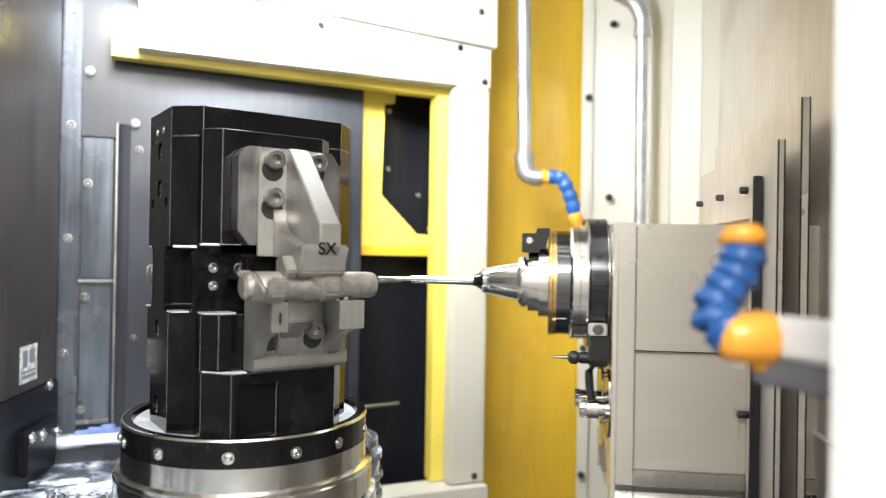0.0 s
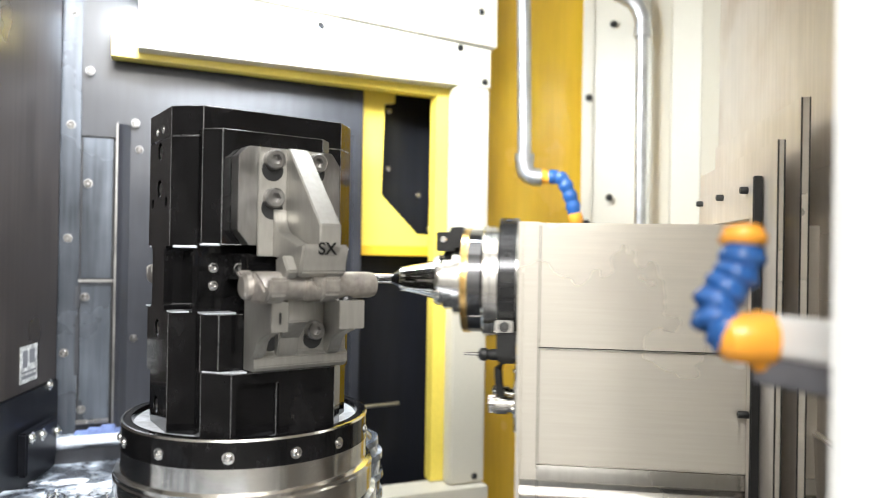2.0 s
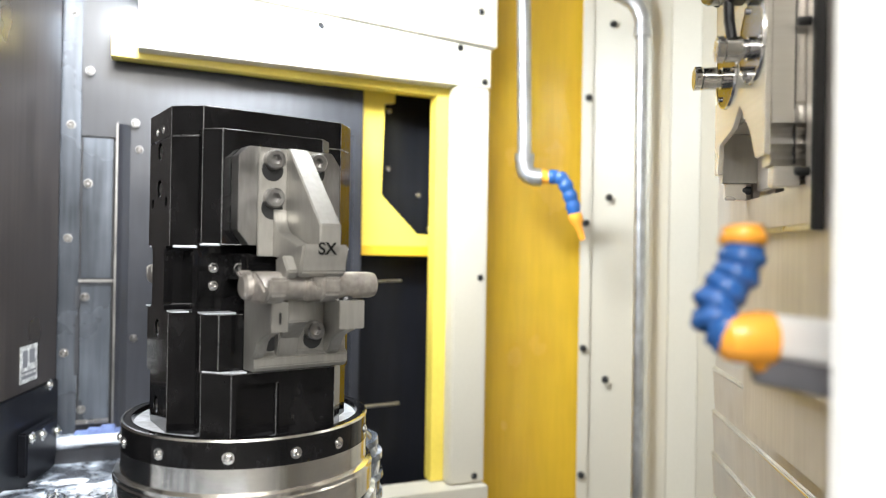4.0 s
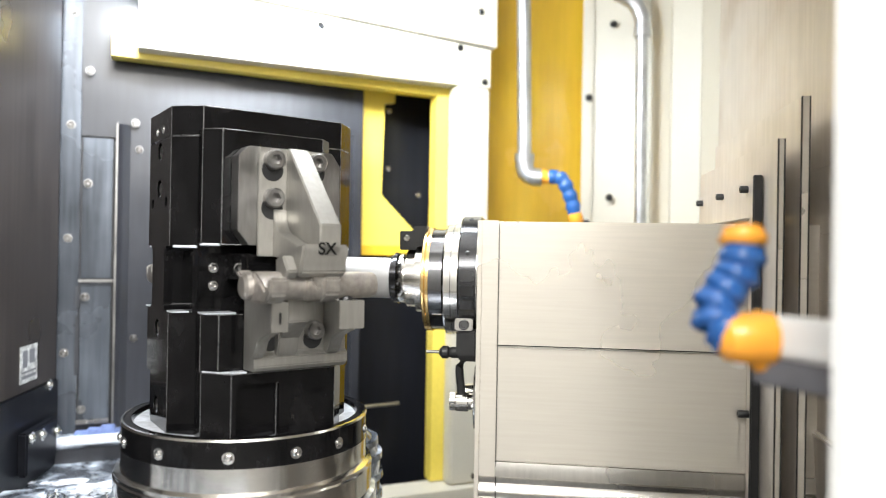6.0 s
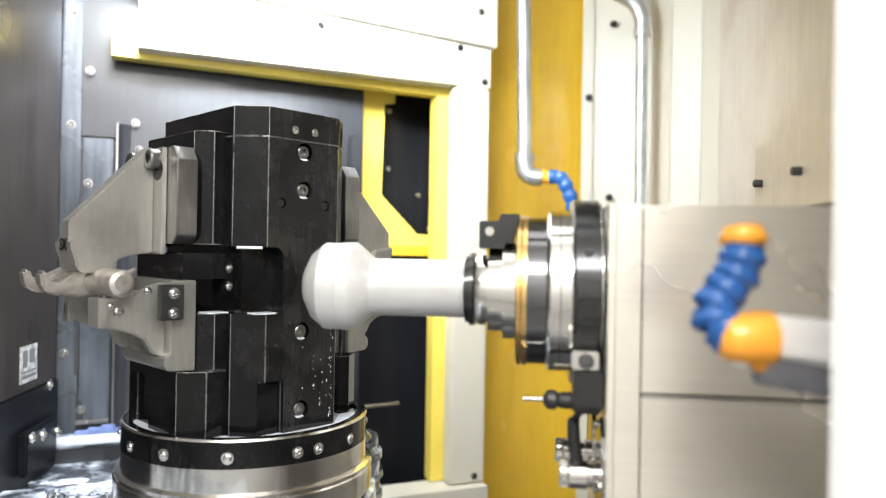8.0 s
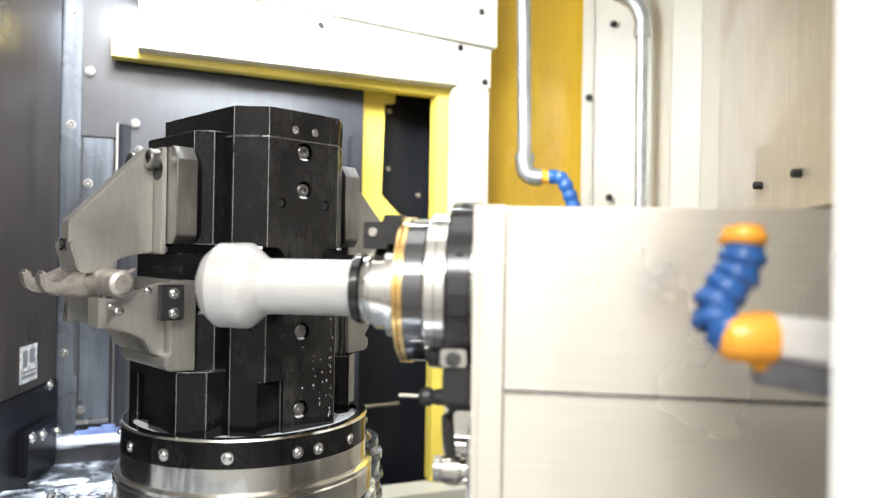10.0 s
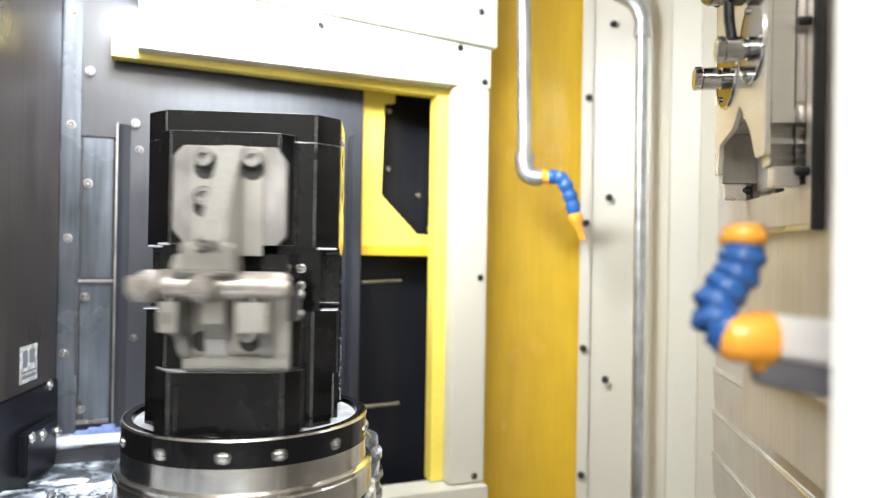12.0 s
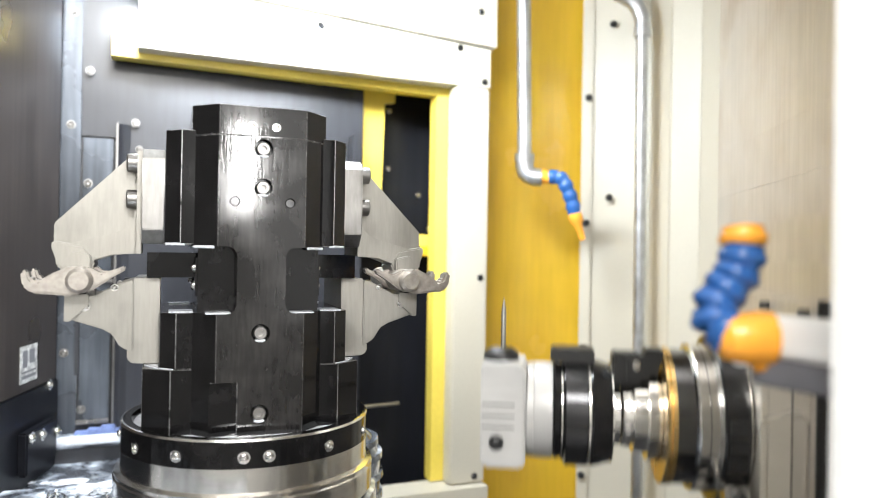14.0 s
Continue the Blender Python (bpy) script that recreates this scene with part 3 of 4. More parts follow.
# Dark strips mark the gaps; a paler strip paints the shaded plate end lit.
for ob, x0, x1, y0, z0, z1 in ((plate_two, 0.0095, 0.0175, -0.1745, -0.50, 0.168), (plate_three, 0.036, 0.046, -0.166, -0.60, 0.216)):
    for x in (x0, x1 - 0.0015):
        part("edge", block(x, x + 0.0015, y0 - 0.0016, y0 - 0.0004, z0, z1, 0), M_RUBBER, ob, "thin dark strip marking the gap beside the plate")
    part("end_strip", block(x0 + 0.0016, x1 - 0.0016, y0 - 0.0012, y0 - 0.0003, z0, z1, 0), M_STAIN, ob, "pale strip painting the shaded plate end lit")


# ---- spindle ----
def spindle():
    t = thing("spindle_head", "stainless spindle ram with ringed steel nose", "spindle")
    ya, yb, xf = -0.103, 0.092, 0.0775      # near side, far side, front
    part("ram_housing", block(xf + 0.006, 0.62, ya + 0.001, yb - 0.001, -0.222, 0.0775, 0.002), M_STAIN, t, "brushed stainless sheet housing")
    face = [(ya, 0.0785), (yb, 0.0785), (yb, -0.270), (yb - 0.018, -0.270), (yb - 0.024, -0.236), (0.012, -0.226), (-0.015, -0.206), (-0.054, -0.240), (-0.074, -0.270), (ya, -0.270)]
    part("front_plate", prism(face, xf, xf + 0.0055, "x", 0.0006), M_STAIN, t, "stainless front plate with an angled cut-out")
    part("front_trim", block(xf + 0.006, xf + 0.026, ya - 0.0012, ya + 0.0005, -0.240, 0.0785, 0), M_STAIN, t, "folded corner sheet")
    part("joint", block(xf + 0.0265, xf + 0.0275, ya - 0.0004, ya + 0.0004, -0.240, 0.074, 0), M_HOLE, t, "dark joint")
    part("seam", block(xf + 0.006, 0.6, ya - 0.0004, ya + 0.0009, -0.0775, -0.0765, 0), M_DARKRING, t, "dark horizontal joint")
    part("seam", block(xf + 0.028, 0.6, ya - 0.0010, ya + 0.0009, -0.0795, -0.0780, 0), M_TRIM, t, "bright folded edge")
    for y0, y1, out in ((ya, ya + 0.026, -1), (yb - 0.016, yb, 1)):
        e = y0 if out < 0 else y1
        q = y1 if out < 0 else y0
        prof = [(q, -0.2225), (e - out * 0.001, -0.2225), (e + out * 0.001, -0.2300), (e + out * 0.001, -0.2400), (e - out * 0.004, -0.2440), (e - out * 0.006, -0.2500),
                (e - out * 0.001, -0.2560), (e, -0.2600), (e - out * 0.005, -0.2640), (e - out * 0.006, -0.2680), (e - out * 0.001, -0.2740), (e - out * 0.004, -0.2800), (q, -0.2800)]
        part("lower_rail", prism(prof, xf + 0.006, 0.60, "x", 0), M_TRIM, t, "grooved steel guide rail")
        part("rail_tab", block(xf + 0.010, xf + 0.034, min(e, q) + 0.004, max(e, q) - 0.004, -0.300, -0.2802, 0.001), M_STAIN, t, "small stainless tab")
        socket_bolt(t, (xf + 0.040, (e + q) / 2, -0.288), (-1, 0, 0), 0.005, 0.010, M_RUBBER)
    part("under_cover", block(xf + 0.045, xf + 0.049, ya + 0.027, yb - 0.017, -0.290, -0.2225, 0.001), M_COVER, t, "stained stainless sheet under the ram")
    part("rail_joint", block(xf + 0.0266, xf + 0.0276, ya - 0.0016, ya + 0.006, -0.279, -0.2405, 0), M_HOLE, t, "dark joint")
    socket_bolt(t, (-0.026, -0.0305, 0.056), (0, -1, 0), 0.0045, 0.003, M_CHROME)
    part("gold_ring", lathe([(0, 0.050), (0, 0.071), (0.001, 0.0725), (0.004, 0.0725), (0.005, 0.0715), (0.006, 0.0725), (0.010, 0.0725), (0.010, 0.05)]), M_GOLD, t, "brass coloured seal ring")
    part("dark_ring", lathe([(0.010, 0.05), (0.010, 0.071), (0.0275, 0.071), (0.029, 0.0725), (0.029, 0.05)]), M_RING, t, "dark burnished ring")
    part("steel_ring", lathe([(0.029, 0.05), (0.029, 0.0755), (0.031, 0.077), (0.050, 0.077), (0.050, 0.05)]), M_CHROME, t, "bright steel ring")
    part("black_flange", lathe([(0.050, 0.05), (0.050, 0.086), (0.052, 0.088), (0.074, 0.088), (0.0772, 0.086), (0.0772, 0.05)]), M_DARKRING, t, "black oxide flange")
    part("nose", lathe([(-0.040, 0.0), (-0.040, 0.034), (-0.036, 0.036), (-0.030, 0.036), (-0.030, 0.033), (-0.027, 0.033), (-0.027, 0.041), (-0.013, 0.041), (-0.013, 0.048), (0.0, 0.048), (0.0, 0.0)]), M_CHROME, t, "bright stepped spindle nose")
    for a in (20, 65, 110, 155, 200, 245, 290, 335):
        c, q = math.cos(radians(a)), math.sin(radians(a))
        dome_screw(t, (0.063, 0.088 * c, 0.088 * q), (0, c, q), 0.0030, 0.0015, M_RUBBER)
    for a in (175, 187, 199):
        part("flange_pad", block(0.054, 0.072, -0.0895, -0.0865, -0.007, 0.007, 0.001), M_RUBBER, t, "", Matrix.Rotation(radians(a - 180), 4, "X"))
    part("flange_groove", lathe([(0.0745, 0.0872), (0.0745, 0.0884), (0.0753, 0.0884), (0.0753, 0.0872)]), M_CHROME, t, "bright edge line")
    part("ring_line", lathe([(0.0395, 0.0750), (0.0395, 0.0773), (0.0402, 0.0773), (0.0402, 0.0750)]), M_DARKRING, t, "dark groove")
    key = part("drive_key", prism([(-0.036, 0.040), (-0.036, 0.066), (-0.018, 0.066), (-0.016, 0.073), (0.002, 0.073), (-0.004, 0.045), (-0.012, 0.045), (-0.012, 0.040)], -0.030, -0.004, "y", 0.001), M_RUBBER, t, "dark steel bracket")
    part("sensor_block", block(0.051, 0.076, -0.092, -0.06, -0.094, -0.062, 0.002), M_RUBBER, t, "black sensor block")
    part("bracket", block(0.049, 0.072, -0.093, -0.06, -0.0615, -0.046, 0.0015), M_CHROME, t, "bright clamp bracket")
    socket_bolt(t, (0.061, -0.093, -0.054), (0, -1, 0), 0.0065, 0.005, M_RING)
    part("grub", block(0.052, 0.076, -0.070, -0.030, -0.104, -0.0945, 0.002), M_RUBBER, t, "black lower block")
    part("nozzle_body", lathe([(0.026, 0), (0.026, 0.004), (0.030, 0.0085), (0.037, 0.0085), (0.039, 0.006), (0.043, 0.0075), (0.052, 0.0075), (0.052, 0)], "x", 20), M_RUBBER, t, "black coolant nozzle", Matrix.Translation((0, -0.060, -0.094)))
    part("nozzle_pin", tube([(0.008, -0.060, -0.094), (0.028, -0.060, -0.094)], 0.0022, 10), M_CHROME, t, "bright nozzle tip")
    part("coolant_pipe", tube([(0.060, -0.062, -0.100), *arc((0.053, -0.062, -0.112), (0.053, -0.062, -0.135), (0.059, -0.062, -0.156))], 0.0055, 12), M_RUBBER, t, "black coolant tube")
    for y, z, r, x0 in ((-0.062, -0.158, 0.0126, 0.041), (0.036, -0.164, 0.0130, 0.040)):
        nut = part("fitting", lathe([(x0, 0.0), (x0, r * 0.8), (x0 + 0.002, r * 0.95), (x0 + 0.006, r * 0.95), (x0 + 0.007, r * 0.82), (x0 + 0.009, r), (x0 + 0.024, r), (x0 + 0.025, r * 0.8), (x0 + 0.029, r * 0.8), (x0 + 0.030, r * 0.95), (xf, r * 0.95), (xf, 0)], "x", 28), M_CHROME, t, "bright screwed hydraulic fitting",
                   Matrix.Translation((0, y, z)))
        part("hexagon", tube([(x0 + 0.0005, 0, 0), (x0 + 0.0075, 0, 0)], r * 1.04, 6), M_CHROME, nut, "bright hexagon nut")
        part("port_plate", lathe([(xf - 0.0025, 0), (xf - 0.0025, 0.041), (xf - 0.0005, 0.043), (xf - 0.0001, 0.043), (xf - 0.0001, 0)], "x", 48), M_RING, t, "dark round port plate", Matrix.Translation((0, y, z + 0.008)))
        part("port", lathe([(xf - 0.003, 0.0405), (xf - 0.003, 0.0425), (xf - 0.0004, 0.0435), (xf - 0.0004, 0.0405)], "x", 48), M_CHROME, t, "bright port ring", Matrix.Translation((0, y, z + 0.008)))
        for a in (70, 190, 310):
            socket_bolt(t, (xf - 0.0026, y + 0.036 * math.cos(radians(a)), z + 0.008 + 0.036 * math.sin(radians(a))), (-1, 0, 0), 0.0030, 0.003, M_CHROME)
    return t


head = spindle()


def tool_holder(name, label):
    return thing(name, label, "cutting tool")


def drill():
    t = tool_holder("drill_tool", "long thin steel drill in a tapered chuck")
    part("chuck", lathe([(-0.041, 0), (-0.041, 0.0275), (-0.044, 0.0265), (-0.078, 0.0195), (-0.080, 0.0185), (-0.088, 0.0180), (-0.090, 0.0165), (-0.090, 0)]), M_CHROME, t)
    part("collet_nut", lathe([(-0.090, 0), (-0.090, 0.014), (-0.100, 0.0078), (-0.103, 0.0075), (-0.103, 0)]), M_DARKRING, t, "dark collet nut")
    part("shank", lathe([(-0.103, 0), (-0.103, 0.0072), (-0.190, 0.0056), (-0.190, 0)], "x", 32), M_CHROME, t)
    part("drill_bit", lathe([(-0.190, 0), (-0.190, 0.0030), (-0.238, 0.0030), (-0.241, 0)], "x", 24), M_CHROME, t)
    return t


def ball_tool():
    t = tool_holder("ball_tool", "matt grey bulb-headed tool on a thick shank")
    part("collar", lathe([(-0.041, 0), (-0.041, 0.036), (-0.046, 0.036), (-0.046, 0.033), (-0.050, 0.033), (-0.050, 0)]), M_DARKRING, t, "dark collar")
    part("shank", lathe([(-0.050, 0), (-0.050, 0.0285), (-0.145, 0.0285), (-0.145, 0)]), M_TOOLGREY, t)
    part("bulb", lathe([(-0.143, 0), (-0.143, 0.0285), (-0.160, 0.043), (-0.162, 0.044), (-0.174, 0.044), (-0.1745, 0.0435), (-0.192, 0.0435), (-0.204, 0.034), (-0.212, 0.020), (-0.2145, 0.010), (-0.215, 0)]), M_TOOLGREY, t)
    return t


def angle_head():
    t = tool_holder("angle_head_tool", "grey angle head with black clamp rings and a thin upright cutter")
    part("taper", lathe([(-0.041, 0), (-0.041, 0.034), (-0.062, 0.034), (-0.062, 0.024), (-0.080, 0.024), (-0.080, 0)]), M_CHROME, t)
    part("clamp_ring", lathe([(-0.076, 0), (-0.076, 0.044), (-0.078, 0.052), (-0.098, 0.058), (-0.101, 0.056), (-0.104, 0.058), (-0.126, 0.058), (-0.130, 0.050), (-0.137, 0.052), (-0.140, 0.048), (-0.140, 0)]), M_DARKRING, t, "black clamp ring with bright bands")
    for x in (-0.1305, -0.0785):
        part("band", lathe([(x, 0.046), (x, 0.0532), (x + 0.0012, 0.0532), (x + 0.0012, 0.046)]), M_CHROME, t)
    part("band", lathe([(-0.1005, 0.050), (-0.1005, 0.0572), (-0.1035, 0.0572), (-0.1035, 0.050)]), M_CHROME, t)
    part("housing", prism([(-0.215, -0.050), (-0.210, -0.055), (-0.172, -0.055), (-0.1675, -0.052), (-0.1675, 0.050), (-0.174, 0.054), (-0.215, 0.054)], -0.045, 0.045, "y", 0.005), M_TOOLGREY, t, "light grey cast housing")
    part("neck", lathe([(-0.168, 0), (-0.168, 0.047), (-0.166, 0.0505), (-0.160, 0.0510), (-0.159, 0.0505), (-0.157, 0.0515), (-0.140, 0.0515), (-0.1385, 0.048), (-0.1385, 0)]), M_TOOLGREY, t, "light grey round neck")
    for z in (-0.012, 0.0, 0.012):
        part("groove", block(-0.2130, -0.1790, -0.0455, -0.0448, z - 0.0006, z + 0.0006, 0), M_RING, t, "fine engraved line")
    part("torque_arm", block(-0.080, -0.036, -0.024, -0.004, 0.036, 0.050, 0.002), M_RUBBER, t, "black torque arm")
    part("stop_block", block(-0.050, -0.020, -0.028, 0.0, 0.034, 0.068, 0.002), M_RUBBER, t, "black stop block")
    part("arm_block", block(-0.142, -0.096, -0.022, 0.010, 0.054, 0.070, 0.002), M_RUBBER, t)
    part("cutter_nut", lathe([(0.054, 0), (0.054, 0.020), (0.062, 0.018), (0.066, 0.012), (0.066, 0)], "z", 24), M_RUBBER, t, "black nut", Matrix.Translation((-0.196, 0, 0)))
    part("cutter", lathe([(0.064, 0), (0.064, 0.0028), (0.108, 0.0028), (0.120, 0.0004)], "z", 16), M_CHROME, t, "thin pointed cutter", Matrix.Translation((-0.194, 0, 0)))
    dome_screw(t, (-0.198, -0.0455, -0.028), (0, -1, 0), 0.006, 0.003, M_RUBBER)
    for ob in t.children:
        if ob.name.split(".")[0] not in ("taper", "stop_block", "torque_arm"):
            ob.location.x += 0.028
    return t


DRILL, BALL, ANGLE = drill(), ball_tool(), angle_head()
setting("tool_magazine", block(0.096, 0.11, 0.52, 1.22, 1.80, 2.6, 0.002), M_WALLDARK, "dark painted tool magazine plate under the roof", "tool magazine", TURN)

# ---- fixture on the rotary table: x along the clamped part, -y out of the first station ----
AXIS = Vector((-0.2455, 0.9205, 0))


def rotary_base():
    t = thing("rotary_table", "wet steel rotary table base with swarf", "rotary table", m=Matrix.Translation((*AXIS[:2], 0.906)))
    part("base", lathe([(0, 0), (0, 0.172), (0.06, 0.170), (0.064, 0.166), (0.09, 0.163), (0.0935, 0.155), (0.0935, 0)], "z", 72), M_WET, t)
    return t


rotary_base()


def small_things():
    pin = thing("guide_rod", "thin bright steel rod in front of the dark shield", "rod")
    part("rod", tube([(-0.1576, 1.3, 1.015), (-0.0831, 1.42, 0.9996)], 0.0035, 10), M_PLATE, pin)
    pin = thing("guide_rod", "thin dull steel rod in front of the dark shield", "rod")
    part("rod", tube([(-0.153, 1.36, 1.24), (-0.0851, 1.46, 1.241)], 0.003, 10), M_PLATE, pin)
    c = thing("table_housing", "wet ribbed cast housing beside the rotary table", "casting", m=Matrix.Translation((-0.172, 1.075, 0.905)))
    part("body", lathe([(-0.12, 0), (-0.12, 0.083), (0.085, 0.083), (0.112, 0.074), (0.130, 0.058), (0.138, 0.036), (0.140, 0)], "z", 40), M_WET, c)
    for z, r in ((-0.03, 0.083), (0.0, 0.083), (0.03, 0.083), (0.06, 0.083), (0.088, 0.0815), (0.108, 0.075)):
        part("rib", lathe([(z, r - 0.004), (z, r + 0.005), (z + 0.008, r + 0.004), (z + 0.008, r - 0.004)], "z", 40), M_WET, c)
    rng = random.Random(5)
    bm = bmesh.new()
    for i in range(170):
        x, y = rng.uniform(-0.82, -0.36), rng.uniform(0.55, 1.2)
        r0, n = rng.uniform(0.004, 0.026), 14
        ring = [(x + r0 * rng.uniform(0.5, 1.2) * 1.6 * math.cos(6.283 * k / n), y + r0 * rng.uniform(0.5, 1.2) * math.sin(6.283 * k / n)) for k in range(n)]
        z = 0.9056 + 0.00002 * i
        lo, hi = [bm.verts.new((*q, z - 0.0004)) for q in ring], [bm.verts.new((*q, z + 0.0008)) for q in ring]
        bm.faces.new(hi)
        for k in range(n):
            bm.faces.new((lo[k], lo[(k + 1) % n], hi[(k + 1) % n], hi[k]))
    tagged(part("coolant_puddles", bm, M_COOLANT), "milky coolant puddles on the wet machine bed", "coolant", kind="stuff")
    bm = bmesh.new()
    for i in range(2200):
        x, y = rng.uniform(-0.75, -0.30), rng.uniform(0.62, 1.15)
        if math.hypot(x + 0.2455, y - 0.9205) < 0.205:
            continue
        h, L, w = rng.uniform(0, 6.28), rng.uniform(0.003, 0.010), rng.uniform(0.0008, 0.002)
        m = Matrix.Translation((x, y, 0.9065 + rng.uniform(0, 0.006))) @ Euler((rng.uniform(-0.6, 0.6), rng.uniform(-0.6, 0.6), h)).to_matrix().to_4x4()
        pts = [(-L, -w, 0), (-L * 0.3, -w, 0.0012), (L * 0.4, -w, 0.0010), (L, -w, -0.0004), (L, w, -0.0004), (L * 0.4, w, 0.0010), (-L * 0.3, w, 0.0012), (-L, w, 0)]
        vs = [bm.verts.new(m @ Vector(p)) for p in pts]
        bm.faces.new((vs[0], vs[1], vs[6], vs[7])), bm.faces.new((vs[1], vs[2], vs[5], vs[6])), bm.faces.new((vs[2], vs[3], vs[4], vs[5]))
    tagged(part("swarf", bm, M_CHIP), "bright curled metal chips strewn over the wet bed", "swarf", kind="stuff")


small_things()


def fixture():
    t = thing("tombstone_fixture", "black steel tombstone fixture with two clamping stations on a ringed pallet", "machining fixture", m=Matrix.Translation(AXIS))
    Z = 1.3
    part("pallet_ring", lathe([(Z - 0.2388, 0), (Z - 0.2388, 0.149), (Z - 0.2380, 0.150), (Z - 0.2075, 0.150), (Z - 0.206, 0.1485), (Z - 0.206, 0.138), (Z - 0.212, 0.136), (Z - 0.212, 0)], "z", 96), M_BLACK, t, "black ring with screws")
    part("pallet_base", lathe([(Z - 0.30, 0), (Z - 0.30, 0.158), (Z - 0.272, 0.158), (Z - 0.270, 0.1565), (Z - 0.266, 0.1565), (Z - 0.264, 0.150), (Z - 0.2391, 0.150), (Z - 0.2391, 0)], "z", 96), M_CHROME, t, "bright turned steel base ring")
    # Thin chrome rings paint the highlights along the edges of the black ring.
    part("rim", lathe([(Z - 0.2085, 0.1497), (Z - 0.2085, 0.1506), (Z - 0.2062, 0.1492), (Z - 0.2058, 0.1470), (Z - 0.2064, 0.1470)], "z", 96), M_CHROME, t, "bright thin rim painting the edge highlight")
    part("rim", lathe([(Z - 0.2392, 0.1497), (Z - 0.2392, 0.1507), (Z - 0.2376, 0.1507), (Z - 0.2376, 0.1497)], "z", 96), M_CHROME, t, "bright thin rim painting the edge highlight")
    part("coolant_film", lathe([(Z - 0.2119, 0.09), (Z - 0.2112, 0.09), (Z - 0.2108, 0.134), (Z - 0.2119, 0.1358)], "z", 96), M_COOLANT, t, "milky coolant pooled on the pallet")
    for i, a in enumerate((-149, -118, -90, -67, -39, -10, 0, 21, 58, 90, 119, 144, 172.6, -177.2)):
        c, s = math.cos(radians(a)), math.sin(radians(a))
        dome_screw(t, (0.150 * c, 0.150 * s, Z - 0.2255), (c, s, 0), 0.0050, 0.003)
    a0, b0, e = 0.114, 0.0764, 0.0278
    octo = [(-a0, -b0 + e), (-a0 + e, -b0), (a0 - e, -b0), (a0, -b0 + e), (a0, b0 - e), (a0 - e, b0), (-a0 + e, b0), (-a0, b0 - e)]
    column = part("column", prism(octo, Z - 0.2118, Z + 0.1268, "z", 0.0007), M_BLACK, t)
    cut = []
    for sy in (-1, 1):
        for sx in (-1, 1):
            x0, x1 = sorted((sx * 0.093, sx * 0.14))
            y0, y1 = sorted((sy * 0.027, sy * 0.12))
            cut.append(prism(rounded(y0, y1, Z - 0.0735, Z + 0.002, 0.011), x0, x1, "x", 0))
        y0, y1 = sorted((sy * 0.068, sy * 0.12))
        cut.append(block(-0.135, 0.135, y0, y1, Z - 0.0735, Z + 0.002, 0.0))
    for sx in (-1, 1):
        cut.append(block(sx * 0.108, sx * 0.13, -0.040 * sx - 0.016, -0.040 * sx + 0.016, Z - 0.215, Z - 0.150, 0.001))
    for sx in (-1, 1):
        for z in (0.1139, 0.0694, -0.0956, -0.187):
            cut.append(moved(lathe([(-0.009, 0), (-0.009, 0.0105), (0.01, 0.0105), (0.01, 0)], "x", 24), Matrix.Translation((sx * a0, 0, Z + z)) @ Matrix.Rotation(0 if sx > 0 else math.pi, 4, "Z")))
        for y in (-0.0307, 0.0307):
            cut.append(moved(lathe([(-0.004, 0), (-0.004, 0.006), (0.01, 0.006), (0.01, 0)], "x", 20), Matrix.Translation((sx * a0, y, Z + 0.0527)) @ Matrix.Rotation(0 if sx > 0 else math.pi, 4, "Z")))
    carved(column, cut)
    cap = part("cap", prism(octo, Z + 0.1272, Z + 0.161, "z", 0.0007), M_BLACK, t, "separate black top plate")
    for ob in (column, cap):  # the two wide ground faces: a paler black paints in their bright reflection
        ob.data.materials.append(M_FACE)
        for f in ob.data.polygons:
            if abs(f.normal.x) > 0.99 and abs(f.center.x) > a0 - 0.0005:
                f.material_index = len(ob.data.materials) - 1
    for sx in (-1, 1):
        for y in (-0.0136, 0.0136):
            dome_screw(t, (sx * a0, y, Z + 0.1385), (sx, 0, 0), 0.0035, 0.0015)
        for z in (0.1139, 0.0694, -0.0956, -0.187):
            socket_bolt(t, (sx * (a0 - 0.0088), 0, Z + z), (sx, 0, 0), 0.0078, 0.0072, M_PLATE)
            flip = Matrix.Rotation(0 if sx > 0 else math.pi, 4, "Z")
            part("coolant_drop", moved(block(-0.0086, -0.0012, -0.0065, 0.0065, -0.0102, -0.0076, 0.001), Matrix.Translation((sx * a0, 0, Z + z)) @ flip), M_COOLANT, t, "coolant lying in the counterbore")
        for y in (-0.0307, 0.0307):
            part("dowel", lathe([(0, 0), (0, 0.0056), (0.0012, 0.0056), (0.0018, 0.0046), (0.0018, 0)], "x", 18), M_DARKRING, t, "",
                 Matrix.Translation((sx * (a0 - 0.0038), y, Z + 0.0527)) @ (Matrix.Rotation(0 if sx > 0 else math.pi, 4, "Z")))
        for sy in (-1, 1):
            x0, x1 = sorted((sx * 0.052, sx * 0.087))
            y0, y1 = sorted((sy * 0.0682, sy * 0.0705))
            part("pocket_plate", block(x0, x1, y0, y1, Z - 0.055, Z - 0.011, 0), M_BLACK, t)
            for z in (-0.0225, -0.0430):
                dome_screw(t, (sx * 0.0707, sy * 0.0705, Z + z), (0, sy, 0), 0.0042, 0.004)
            px0, px1 = sorted((sx * 0.094, sx * 0.1135))
            py0, py1 = sorted((sy * 0.028, sy * 0.060))
